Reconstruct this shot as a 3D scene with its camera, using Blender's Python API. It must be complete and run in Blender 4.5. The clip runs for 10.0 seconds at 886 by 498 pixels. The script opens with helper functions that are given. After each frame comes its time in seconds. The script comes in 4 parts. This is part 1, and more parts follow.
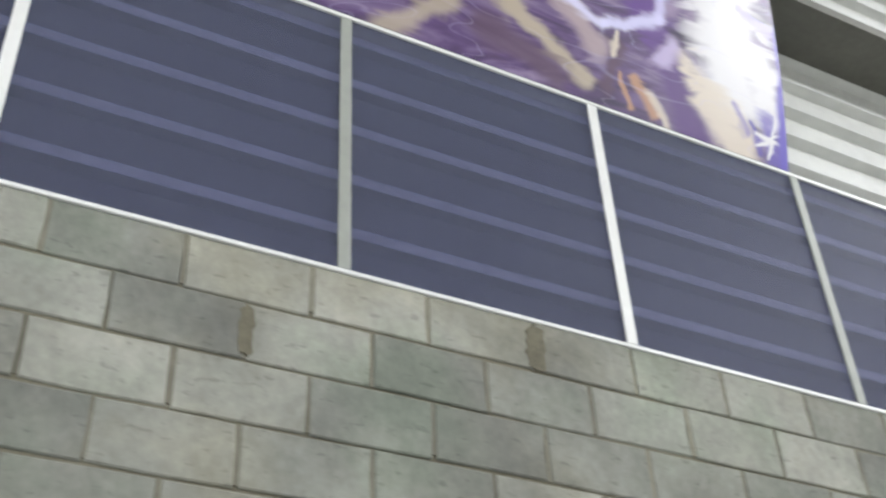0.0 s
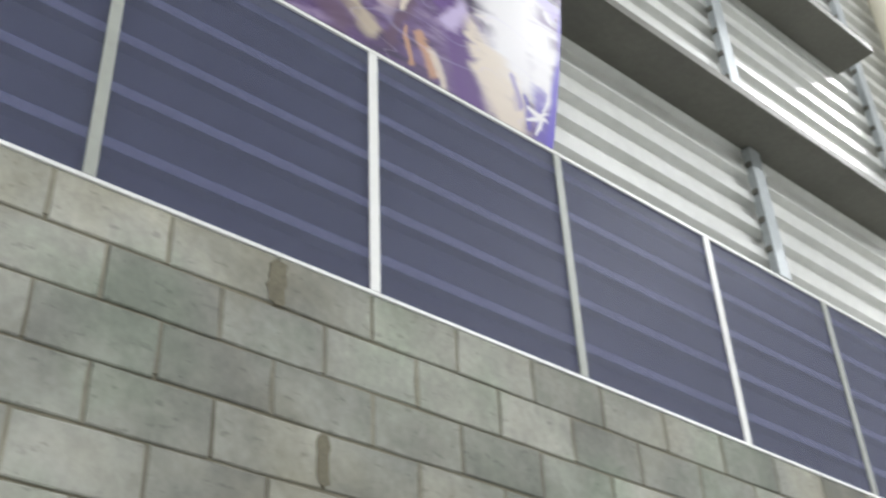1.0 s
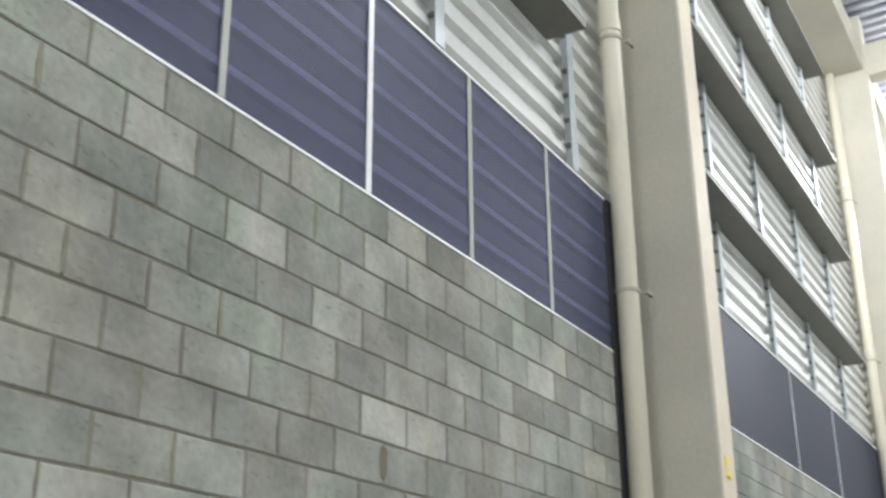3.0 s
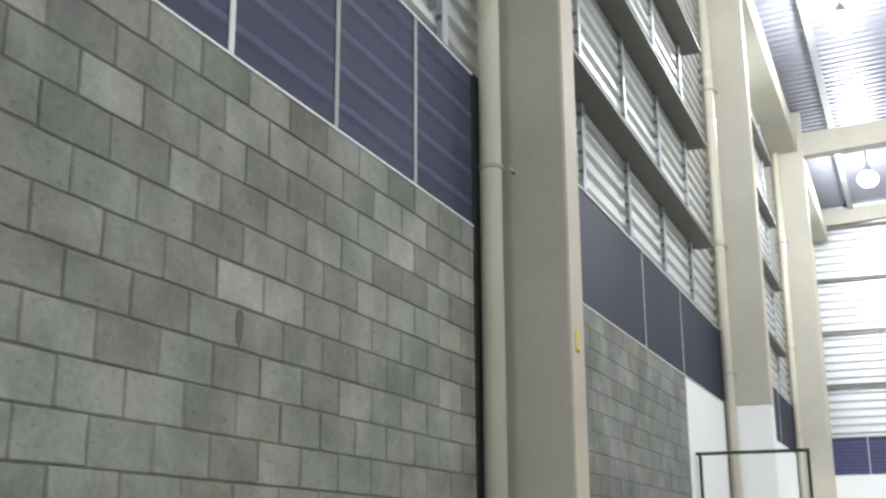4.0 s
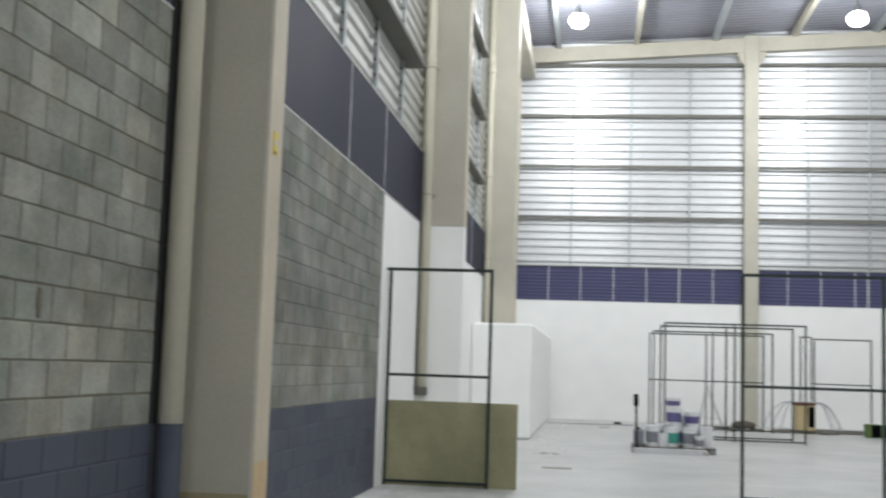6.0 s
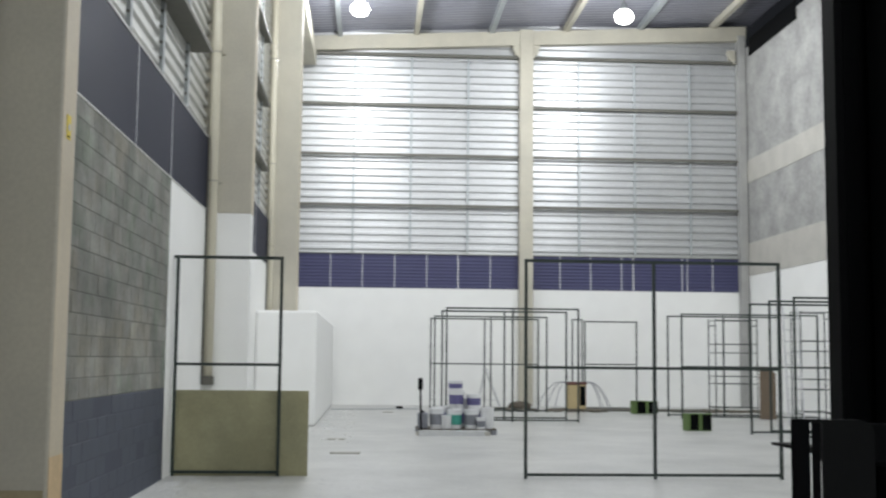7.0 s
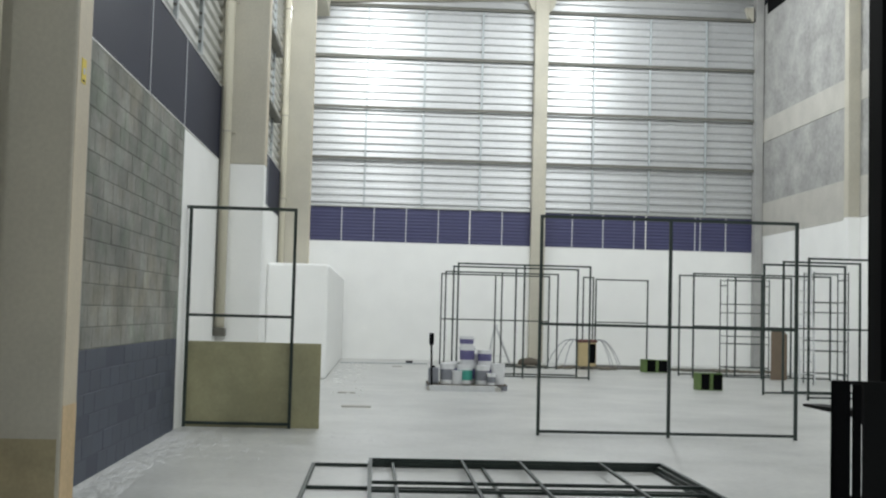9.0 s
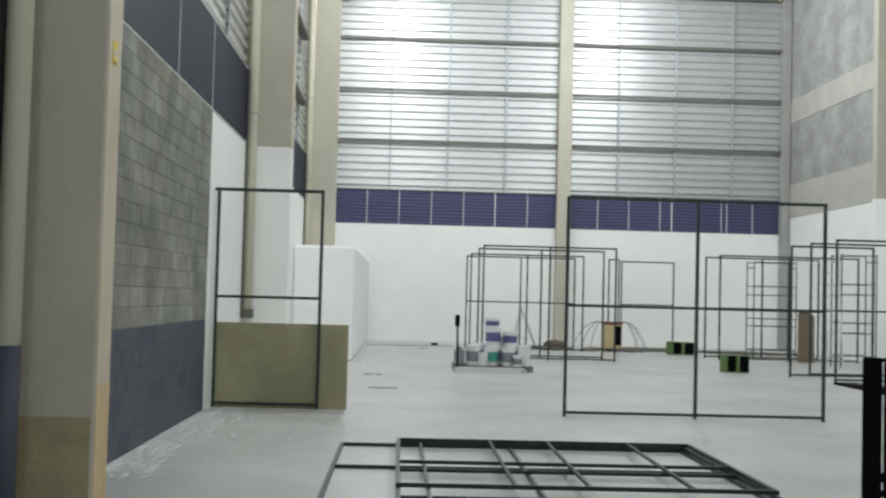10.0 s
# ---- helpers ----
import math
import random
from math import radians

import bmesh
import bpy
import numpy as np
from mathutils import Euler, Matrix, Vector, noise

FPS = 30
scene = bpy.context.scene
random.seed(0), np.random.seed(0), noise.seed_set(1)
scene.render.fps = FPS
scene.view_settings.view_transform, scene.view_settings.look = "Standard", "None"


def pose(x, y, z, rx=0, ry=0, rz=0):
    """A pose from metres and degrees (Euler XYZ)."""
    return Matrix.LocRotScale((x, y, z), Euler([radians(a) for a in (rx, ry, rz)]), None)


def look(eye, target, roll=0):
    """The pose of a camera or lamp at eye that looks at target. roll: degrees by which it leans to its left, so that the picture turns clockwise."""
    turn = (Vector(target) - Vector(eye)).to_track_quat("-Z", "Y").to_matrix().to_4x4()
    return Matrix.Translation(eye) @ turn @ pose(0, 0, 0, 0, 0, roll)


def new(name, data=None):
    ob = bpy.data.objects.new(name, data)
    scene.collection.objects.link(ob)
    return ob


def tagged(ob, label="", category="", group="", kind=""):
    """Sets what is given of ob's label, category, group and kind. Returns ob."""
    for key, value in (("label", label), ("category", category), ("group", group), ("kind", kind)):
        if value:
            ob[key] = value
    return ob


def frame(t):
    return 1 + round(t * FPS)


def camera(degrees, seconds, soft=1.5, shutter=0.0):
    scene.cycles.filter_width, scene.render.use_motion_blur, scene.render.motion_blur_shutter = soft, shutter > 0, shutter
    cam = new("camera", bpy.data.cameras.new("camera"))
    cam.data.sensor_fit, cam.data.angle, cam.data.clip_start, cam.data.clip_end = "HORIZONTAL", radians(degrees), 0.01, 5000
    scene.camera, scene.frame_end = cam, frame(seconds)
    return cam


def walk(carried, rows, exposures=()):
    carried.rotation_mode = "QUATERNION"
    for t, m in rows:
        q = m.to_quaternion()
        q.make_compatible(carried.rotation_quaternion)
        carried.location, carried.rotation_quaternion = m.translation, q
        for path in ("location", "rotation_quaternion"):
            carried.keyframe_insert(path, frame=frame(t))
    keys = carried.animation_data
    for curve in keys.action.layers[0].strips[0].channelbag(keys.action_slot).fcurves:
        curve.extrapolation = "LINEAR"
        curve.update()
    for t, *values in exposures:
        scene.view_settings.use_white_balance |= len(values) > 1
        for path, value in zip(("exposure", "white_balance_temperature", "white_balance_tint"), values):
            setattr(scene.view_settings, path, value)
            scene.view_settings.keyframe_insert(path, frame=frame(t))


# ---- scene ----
cam = camera(42.4, 10.0, soft=2.2, shutter=0.4)
PATH = [
    (0, (0.803, -0.014, 1.853), (1.583, 1.37, 3.068), -3.3),
    (0.5, (0.881, -0.049, 1.83), (1.817, 1.273, 3.005), -3.1),
    (1, (0.908, -0.071, 1.796), (2.018, 1.147, 2.929), -3.0),
    (1.5, (0.922, -0.122, 1.758), (2.189, 1.02, 2.801), -1.9),
    (2, (0.938, -0.116, 1.763), (2.336, 0.958, 2.707), -2.0),
    (2.5, (0.964, -0.167, 1.71), (2.464, 0.849, 2.556), -1.0),
    (3, (0.971, -0.177, 1.716), (2.596, 0.738, 2.439), -0.4),
    (4.5, (1.034, -0.197, 1.68), (2.881, 0.45, 2.091), -0.1),
    (5, (1.166, -0.196, 1.674), (3.068, 0.343, 1.98), 0.7),
    (5.5, (1.186, -0.209, 1.632), (3.124, 0.226, 1.872), 1.5),
    (6, (1.239, -0.219, 1.636), (3.211, 0.045, 1.841), 1.9),
    (7.5, (1.082, 0.039, 1.603), (3.063, -0.172, 1.782), -0.2),
    (8, (1.247, 0.045, 1.601), (3.239, -0.096, 1.714), -0.8),
    (8.5, (1.293, 0.028, 1.6), (3.286, -0.09, 1.718), 0.5),
    (9, (1.282, 0.033, 1.605), (3.276, -0.078, 1.719), 1.5),
    (9.5, (1.254, 0.049, 1.597), (3.246, -0.091, 1.705), 2.0),
    (10, (1.251, 0.063, 1.584), (3.248, -0.006, 1.667), 1.5),
]
EXPOSURES = [(0.0, 0.64, 6500, 10), (1.5, 0.57, 6500, 10), (2.5, 0.52, 6450, 10), (3.2, 0.36, 6380, 10), (4.5, -0.25, 6330, 11), (5.5, -0.4, 6420, 10), (7.5, -0.5, 6450, 10), (8.5, -0.51, 6480, 8), (10.0, -0.52, 6480, 6)]
walk(cam, [(t, look(eye, target, roll)) for t, eye, target, roll in PATH], EXPOSURES)

# ---------------------------------------------------------------- world and lamps
world = bpy.data.worlds.new("world")
scene.world = world
world.use_nodes = True
world.node_tree.nodes["Background"].inputs[0].default_value = (0.55, 0.6, 0.7, 1)
world.node_tree.nodes["Background"].inputs[1].default_value = 0.03

WALL = 2.665      # inner face of the long block wall
FAR = 41.2        # inner face of the end wall
SIDE = -13.5      # inner face of the opposite wall
BACK = -14.0       # wall behind the camera
SILL, BAND = 4.0, 5.2
COLUMNS = [(-2.1, 2.10), (9.0, 2.10), (20.0, 1.95), (31.0, 1.88)]
# the lamp at x 1.7 is unseen, added at reduced power to brighten the near band
LAMPS = [(1.7, -7.8), (-9.6, 0.42), (-9.6, -7.8)] + [(x, y) for x in (13.0, 24.3, 35.5) for y in (0.42, -7.8)]
LAMP_Z = 12.3


# ---------------------------------------------------------------- materials
def mat(name, colour, rough=0.7, metal=0.0, vary=0.12, scale=3.0, fine=60.0, bump=0.2, depth=0.004, tint=None, random_value=0.0, island=False, blotch=0.0, hue=False, spec=0.5, pits=0.0, moss=0.0):
    m = bpy.data.materials.new(name)
    m.use_nodes = True
    n, l = m.node_tree.nodes, m.node_tree.links
    b = n["Principled BSDF"]
    b.inputs["Roughness"].default_value, b.inputs["Metallic"].default_value = rough, metal
    geo = n.new("ShaderNodeNewGeometry")
    big = n.new("ShaderNodeTexNoise")
    big.inputs["Scale"].default_value, big.inputs["Detail"].default_value = scale, 5
    small = n.new("ShaderNodeTexNoise")
    small.inputs["Scale"].default_value, small.inputs["Detail"].default_value = fine, 4
    l.new(geo.outputs["Position"], big.inputs["Vector"])
    l.new(geo.outputs["Position"], small.inputs["Vector"])
    add = n.new("ShaderNodeMath")
    add.operation = "MULTIPLY_ADD"
    add.inputs[1].default_value = 0.5
    l.new(small.outputs["Fac"], add.inputs[0])
    half = n.new("ShaderNodeMath")
    half.operation = "MULTIPLY"
    half.inputs[1].default_value = 0.5
    l.new(big.outputs["Fac"], half.inputs[0])
    l.new(half.outputs[0], add.inputs[2])
    ramp = n.new("ShaderNodeMapRange")
    ramp.inputs["From Min"].default_value, ramp.inputs["From Max"].default_value = 0.3, 0.7
    ramp.inputs["To Min"].default_value, ramp.inputs["To Max"].default_value = 1 - vary, 1 + vary
    l.new(add.outputs[0], ramp.inputs["Value"])
    value = ramp.outputs[0]
    if random_value:
        rnd = n.new("ShaderNodeNewGeometry") if island else n.new("ShaderNodeObjectInfo")
        r2 = n.new("ShaderNodeMapRange")
        r2.inputs["To Min"].default_value, r2.inputs["To Max"].default_value = 1 - random_value, 1 + random_value
        l.new(rnd.outputs["Random Per Island" if island else "Random"], r2.inputs["Value"])
        mul = n.new("ShaderNodeMath")
        mul.operation = "MULTIPLY"
        l.new(value, mul.inputs[0])
        l.new(r2.outputs[0], mul.inputs[1])
        value = mul.outputs[0]
    if blotch:
        cloud = n.new("ShaderNodeTexNoise")
        cloud.inputs["Scale"].default_value, cloud.inputs["Detail"].default_value, cloud.inputs["Roughness"].default_value = 1.1, 6, 0.65
        l.new(geo.outputs["Position"], cloud.inputs["Vector"])
        r3 = n.new("ShaderNodeMapRange")
        r3.inputs["From Min"].default_value, r3.inputs["From Max"].default_value = 0.36, 0.62
        r3.inputs["To Min"].default_value, r3.inputs["To Max"].default_value = 1 - blotch, 1 + blotch * 0.6
        l.new(cloud.outputs["Fac"], r3.inputs["Value"])
        mul = n.new("ShaderNodeMath")
        mul.operation = "MULTIPLY"
        l.new(value, mul.inputs[0])
        l.new(r3.outputs[0], mul.inputs[1])
        value = mul.outputs[0]
    if pits:
        stretch = n.new("ShaderNodeMapping")
        stretch.inputs["Scale"].default_value = (0.45, 1, 1.2)
        l.new(geo.outputs["Position"], stretch.inputs["Vector"])
        hole = n.new("ShaderNodeTexNoise")
        hole.inputs["Scale"].default_value, hole.inputs["Detail"].default_value = 40, 3
        l.new(stretch.outputs[0], hole.inputs["Vector"])
        r4 = n.new("ShaderNodeMapRange")
        r4.inputs["From Min"].default_value, r4.inputs["From Max"].default_value = 0.63, 0.72
        r4.inputs["To Min"].default_value, r4.inputs["To Max"].default_value = 1, 1 - pits
        l.new(hole.outputs["Fac"], r4.inputs["Value"])
        mul = n.new("ShaderNodeMath")
        mul.operation = "MULTIPLY"
        l.new(value, mul.inputs[0])
        l.new(r4.outputs[0], mul.inputs[1])
        value = mul.outputs[0]
    mix = n.new("ShaderNodeMix")
    mix.data_type = "RGBA"
    mix.inputs["A"].default_value = (*colour, 1)
    mix.inputs["B"].default_value = (*(tint or colour), 1)
    b.inputs["Specular IOR Level"].default_value = spec
    if hue:
        info = n.new("ShaderNodeObjectInfo")
        pick = n.new("ShaderNodeMath")
        pick.operation = "MULTIPLY_ADD"
        pick.inputs[1].default_value = 137.0
        l.new(info.outputs["Random"], pick.inputs[0])
        wrap = n.new("ShaderNodeMath")
        wrap.operation = "FRACT"
        l.new(pick.outputs[0], wrap.inputs[0])
        both = n.new("ShaderNodeMix")
        both.inputs["Factor"].default_value = 0.45
        l.new(big.outputs["Fac"], both.inputs["A"])
        l.new(wrap.outputs[0], both.inputs["B"])
        l.new(both.outputs["Result"], mix.inputs["Factor"])
    else:
        l.new(big.outputs["Fac"], mix.inputs["Factor"])
    scl = n.new("ShaderNodeVectorMath")
    scl.operation = "SCALE"
    l.new(mix.outputs["Result"], scl.inputs[0])
    l.new(value, scl.inputs["Scale"])
    l.new(scl.outputs[0], b.inputs["Base Color"])
    if moss:
        tinge = n.new("ShaderNodeTexNoise")
        tinge.inputs["Scale"].default_value, tinge.inputs["Detail"].default_value = 1.7, 5
        l.new(geo.outputs["Position"], tinge.inputs["Vector"])
        hues = n.new("ShaderNodeValToRGB")
        e = hues.color_ramp.elements
        e[0].position, e[0].color = 0.34, (1 - 0.30 * moss, 1 - 0.12 * moss, 1 - 0.28 * moss, 1)
        e[1].position, e[1].color = 0.68, (1, 1 - 0.08 * moss, 1 - 0.26 * moss, 1)
        mid = e.new(0.5)
        mid.color = (1, 1, 1, 1)
        l.new(tinge.outputs["Fac"], hues.inputs[0])
        wash = n.new("ShaderNodeVectorMath")
        wash.operation = "MULTIPLY"
        l.new(scl.outputs[0], wash.inputs[0])
        l.new(hues.outputs[0], wash.inputs[1])
        l.new(wash.outputs[0], b.inputs["Base Color"])
    if bump:
        bp = n.new("ShaderNodeBump")
        bp.inputs["Strength"].default_value, bp.inputs["Distance"].default_value = bump, depth
        l.new(add.outputs[0], bp.inputs["Height"])
        l.new(bp.outputs[0], b.inputs["Normal"])
    return m


BLOCK = mat("concrete_block", (0.21, 0.217, 0.197), 0.9, vary=0.19, scale=3.0, fine=34, bump=0.35, depth=0.004, tint=(0.392, 0.388, 0.338), random_value=0.2, blotch=0.3, hue=True, pits=0.24, moss=0.42)
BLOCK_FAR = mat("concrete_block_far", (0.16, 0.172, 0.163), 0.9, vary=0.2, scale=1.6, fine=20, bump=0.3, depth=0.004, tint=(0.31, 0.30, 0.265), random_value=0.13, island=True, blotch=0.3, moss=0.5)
BLOCK_BLUE = mat("blue_painted_block", (0.064, 0.075, 0.104), 0.6, vary=0.12, scale=4, fine=50, bump=0.3, random_value=0.06, island=True)
BLOCK_WHITE = mat("white_painted_block", (0.87, 0.875, 0.855), 0.65, vary=0.04, scale=1.5, fine=40, bump=0.25)
MORTAR = mat("mortar", (0.20, 0.185, 0.138), 0.95, vary=0.2, scale=6, fine=80, bump=0.6)
MORTAR_BLUE = mat("blue_painted_mortar", (0.058, 0.068, 0.095), 0.7, vary=0.15)
BEIGE = mat("beige_painted_concrete", (0.505, 0.487, 0.412), 0.6, vary=0.1, scale=1.2, fine=30, bump=0.15, tint=(0.48, 0.448, 0.362), blotch=0.06)
CREAM = mat("cream_paint", (0.60, 0.535, 0.41), 0.6, vary=0.1, scale=1.5, fine=30, bump=0.1, tint=(0.57, 0.50, 0.375), blotch=0.08)
OLIVE = mat("old_olive_paint", (0.37, 0.335, 0.21), 0.7, vary=0.14, scale=3, fine=30, bump=0.15, tint=(0.42, 0.34, 0.2), blotch=0.15)
OCHRE = mat("ochre_worn_paint", (0.60, 0.42, 0.21), 0.65, vary=0.15, scale=5, fine=30, bump=0.15, tint=(0.64, 0.5, 0.31))
GAP_SHADE = mat("dark_gap_shade", (0.015, 0.016, 0.016), 0.9, vary=0.2, scale=8, fine=60, bump=0.3)
PIPE = mat("cream_pvc", (0.72, 0.68, 0.55), 0.35, vary=0.05, scale=2, fine=30, bump=0.05)
BARE = mat("bare_concrete", (0.44, 0.43, 0.395), 0.85, vary=0.12, scale=1.5, fine=30, bump=0.3, tint=(0.49, 0.475, 0.43))
GREY = mat("grey_concrete", (0.32, 0.32, 0.31), 0.85, vary=0.15, scale=1.5, fine=30, bump=0.3, tint=(0.37, 0.37, 0.355))
PATCHY = mat("patchy_blockwork", (0.25, 0.25, 0.245), 0.9, vary=0.24, scale=1.1, fine=9, bump=0.4, tint=(0.42, 0.42, 0.40))
SHEET = mat("galvanised_sheet", (0.585, 0.595, 0.60), 0.4, 0.55, vary=0.08, scale=0.8, fine=12, bump=0.05)
b = SHEET.node_tree.nodes["Principled BSDF"]
b.inputs["Anisotropic"].default_value, b.inputs["Anisotropic Rotation"].default_value = 0.6, 0.25
tan = SHEET.node_tree.nodes.new("ShaderNodeTangent")
tan.direction_type, tan.axis = "RADIAL", "Z"
SHEET.node_tree.links.new(tan.outputs[0], b.inputs["Tangent"])
SHEET_NEAR = mat("weathered_sheet", (0.62, 0.625, 0.60), 0.38, 0.3, vary=0.08, scale=1.2, fine=14, bump=0.05, blotch=0.05)
STEEL = mat("galvanised_steel", (0.40, 0.43, 0.44), 0.5, 0.35, vary=0.15, scale=4, fine=40, bump=0.1)
GIRT = mat("dark_steel_girt", (0.135, 0.132, 0.112), 0.6, 0.2, vary=0.15, scale=3, fine=30, bump=0.1)
ROOF = mat("roof_sheet", (0.34, 0.345, 0.40), 0.36, 0.6, vary=0.1, scale=0.6, fine=10, bump=0.05)
TRIM = mat("white_aluminium", (0.78, 0.78, 0.76), 0.4, vary=0.05, scale=4, fine=30, bump=0.05)
PALE = mat("pale_aluminium", (0.52, 0.53, 0.56), 0.45, vary=0.06, scale=5, fine=30, bump=0.05)
MULL = mat("grey_aluminium", (0.33, 0.345, 0.31), 0.5, 0.0, vary=0.1, scale=5, fine=30, bump=0.05)
LIT_RIB = mat("lit_rib_violet", (0.53, 0.545, 0.76), 0.5, vary=0.08, scale=1.5, fine=20, bump=0.05)
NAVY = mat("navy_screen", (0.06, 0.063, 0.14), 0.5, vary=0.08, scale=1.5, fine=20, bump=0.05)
FLUSH = mat("flush_mortar", (0.205, 0.194, 0.152), 0.95, vary=0.2, scale=3, fine=30, bump=0.3, blotch=0.3, random_value=0.2, island=True)
BED = mat("bed_mortar", (0.155, 0.155, 0.14), 0.95, vary=0.2, scale=3, fine=30, bump=0.3, blotch=0.3)
FLOOR = mat("polished_concrete", (0.42, 0.43, 0.41), 0.36, vary=0.13, scale=0.45, fine=14, bump=0.06, tint=(0.56, 0.56, 0.535), blotch=0.1)
TUBE = mat("dark_green_steel", (0.018, 0.031, 0.026), 0.5, 0.1, vary=0.2, scale=6, fine=60, bump=0.05)
GREENBOARD = mat("green_drywall", (0.36, 0.35, 0.22), 0.75, vary=0.1, scale=1.4, fine=20, bump=0.05, tint=(0.30, 0.28, 0.16), blotch=0.18)
BLACK = mat("black_paint", (0.0015, 0.0018, 0.0024), 0.6, vary=0.2, scale=4, fine=50, bump=0.08)
BLACK.node_tree.nodes["Principled BSDF"].inputs["Specular IOR Level"].default_value = 0.07
RUBBER = mat("black_rubber", (0.015, 0.015, 0.016), 0.85, vary=0.2, scale=8, fine=80, bump=0.2)


# ---------------------------------------------------------------- mesh helpers
def mesh_of(name, bm, material):
    bmesh.ops.recalc_face_normals(bm, faces=bm.faces)
    me = bpy.data.meshes.new(name)
    bm.to_mesh(me)
    bm.free()
    for m in material if isinstance(material, (list, tuple)) else [material]:
        me.materials.append(m)
    return me


def part(name, bm, material, parent=None, label="", smooth=False):
    me = mesh_of(name, bm, material)
    if smooth:
        for p in me.polygons:
            p.use_smooth = True
    ob = new(name, me)
    if parent:
        ob.parent = parent
    if label:
        ob["label"] = label
    return ob


def empty(name, m=None):
    ob = new(name)
    ob.empty_display_size = 0.2
    if m is not None:
        ob.matrix_world = m
    return ob


def box(bm, x0, x1, y0, y1, z0, z1, bevel=0.0):
    x0, x1, y0, y1, z0, z1 = min(x0, x1), max(x0, x1), min(y0, y1), max(y0, y1), min(z0, z1), max(z0, z1)
    m = Matrix.LocRotScale(((x0 + x1) / 2, (y0 + y1) / 2, (z0 + z1) / 2), None, (x1 - x0, y1 - y0, z1 - z0))
    made = bmesh.ops.create_cube(bm, size=1, matrix=m)
    if bevel:
        edges = list({e for v in made["verts"] for e in v.link_edges})
        bmesh.ops.bevel(bm, geom=edges, offset=bevel, segments=2, affect="EDGES", profile=0.5)
    return bm


def slab(x0, x1, y0, y1, z0, z1, bevel=0.0):
    return box(bmesh.new(), x0, x1, y0, y1, z0, z1, bevel)


def rod(bm, a, b, r, seg=12, r2=None):
    a, b = Vector(a), Vector(b)
    d = b - a
    q = d.to_track_quat("Z", "Y").to_matrix().to_4x4()
    bmesh.ops.create_cone(bm, cap_ends=True, segments=seg, radius1=r, radius2=r if r2 is None else r2, depth=d.length,
                          matrix=Matrix.Translation((a + b) / 2) @ q)
    return bm


def extrude(profile, direction, length, origin=(0, 0, 0), closed=False):
    """A profile of points, swept along a direction."""
    bm = bmesh.new()
    o, d = Vector(origin), Vector(direction).normalized() * length
    a = [bm.verts.new(o + Vector(p)) for p in profile]
    b = [bm.verts.new(o + Vector(p) + d) for p in profile]
    n = len(profile)
    for i in range(n if closed else n - 1):
        j = (i + 1) % n
        bm.faces.new((a[i], a[j], b[j], b[i]))
    if closed:
        bm.faces.new(a)
        bm.faces.new(list(reversed(b)))
    return bm


def ribs(low, high, pitch, depth, flat=0.42, slope=0.17, under=None):
    """Heights and offsets of a trapezoidal sheet, from low to high; under: the share of the lower flank."""
    under = slope if under is None else under
    out, z = [], low
    while z < high:
        for f, o in ((0.0, 0.0), (flat, 0.0), (flat + under, depth), (1 - slope, depth)):
            if z + f * pitch < high:
                out.append((z + f * pitch, o))
        z += pitch
    out.append((high, 0.0))
    return out


def setting(ob, label, category):
    return tagged(ob, label, category, kind="structure")


# ---------------------------------------------------------------- floor
setting(part("floor", slab(BACK - 0.3, FAR + 0.3, SIDE - 0.3, WALL + 0.3, -0.2, 0.0), FLOOR),
        "pale grey smooth concrete floor with faint stains", "floor")

# ---------------------------------------------------------------- long block wall
wall = setting(part("wall_north", slab(BACK, FAR, WALL + 0.008, WALL + 0.2, 0, SILL - 0.012), MORTAR),
               "grey concrete block wall with raked mortar joints", "wall")
setting(part("wall_south", slab(BACK, FAR, SIDE - 0.2, SIDE, 0, 4.65), BLOCK_WHITE), "white painted lower wall", "wall")
beam = setting(part("wall_south_beam", slab(BACK, FAR, SIDE - 0.2, SIDE + 0.02, 4.65, 5.82), BARE), "bare concrete ring beam in the wall", "wall")
setting(part("wall_south_infill", slab(BACK, FAR, SIDE - 0.2, SIDE, 5.82, 7.98), PATCHY), "unpainted patchy block infill", "wall")
setting(part("wall_south_beam", slab(BACK, FAR, SIDE - 0.2, SIDE + 0.02, 7.98, 8.8), BARE), "bare concrete ring beam in the wall", "wall")
setting(part("wall_south_infill", slab(BACK, FAR, SIDE - 0.2, SIDE, 8.8, 12.95), PATCHY), "unpainted patchy block infill", "wall")
setting(part("wall_east", slab(FAR, FAR + 0.2, SIDE, WALL, 0, 4.06), BLOCK_WHITE), "white painted block end wall", "wall")
setting(part("wall_west", slab(BACK - 0.2, BACK, SIDE - 0.2, WALL + 0.2, 0, 14), BLOCK_WHITE), "plain white wall", "wall")

# sheets
prof = [(0, -o, z) for z, o in ribs(BAND + 0.03, 12.9, 0.205, 0.05, 0.42, 0.17, 0.1)]
setting(part("sheet_wall_north", extrude(prof, (1, 0, 0), FAR - BACK, (BACK, WALL + 0.09, 0)), SHEET_NEAR), "corrugated galvanised wall sheeting with horizontal ribs", "wall")
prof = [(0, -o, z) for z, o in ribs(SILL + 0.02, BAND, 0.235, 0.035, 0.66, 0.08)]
setting(part("sheet_band_north", extrude(prof, (1, 0, 0), FAR - BACK, (BACK, WALL + 0.09, 0)), [NAVY, LIT_RIB]), "navy ribbed sheet with lit crests coloured in, behind the tinted band", "wall")
# light caught by the rib crests is put in as a paler colour
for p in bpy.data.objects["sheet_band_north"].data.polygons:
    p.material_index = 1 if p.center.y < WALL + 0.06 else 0
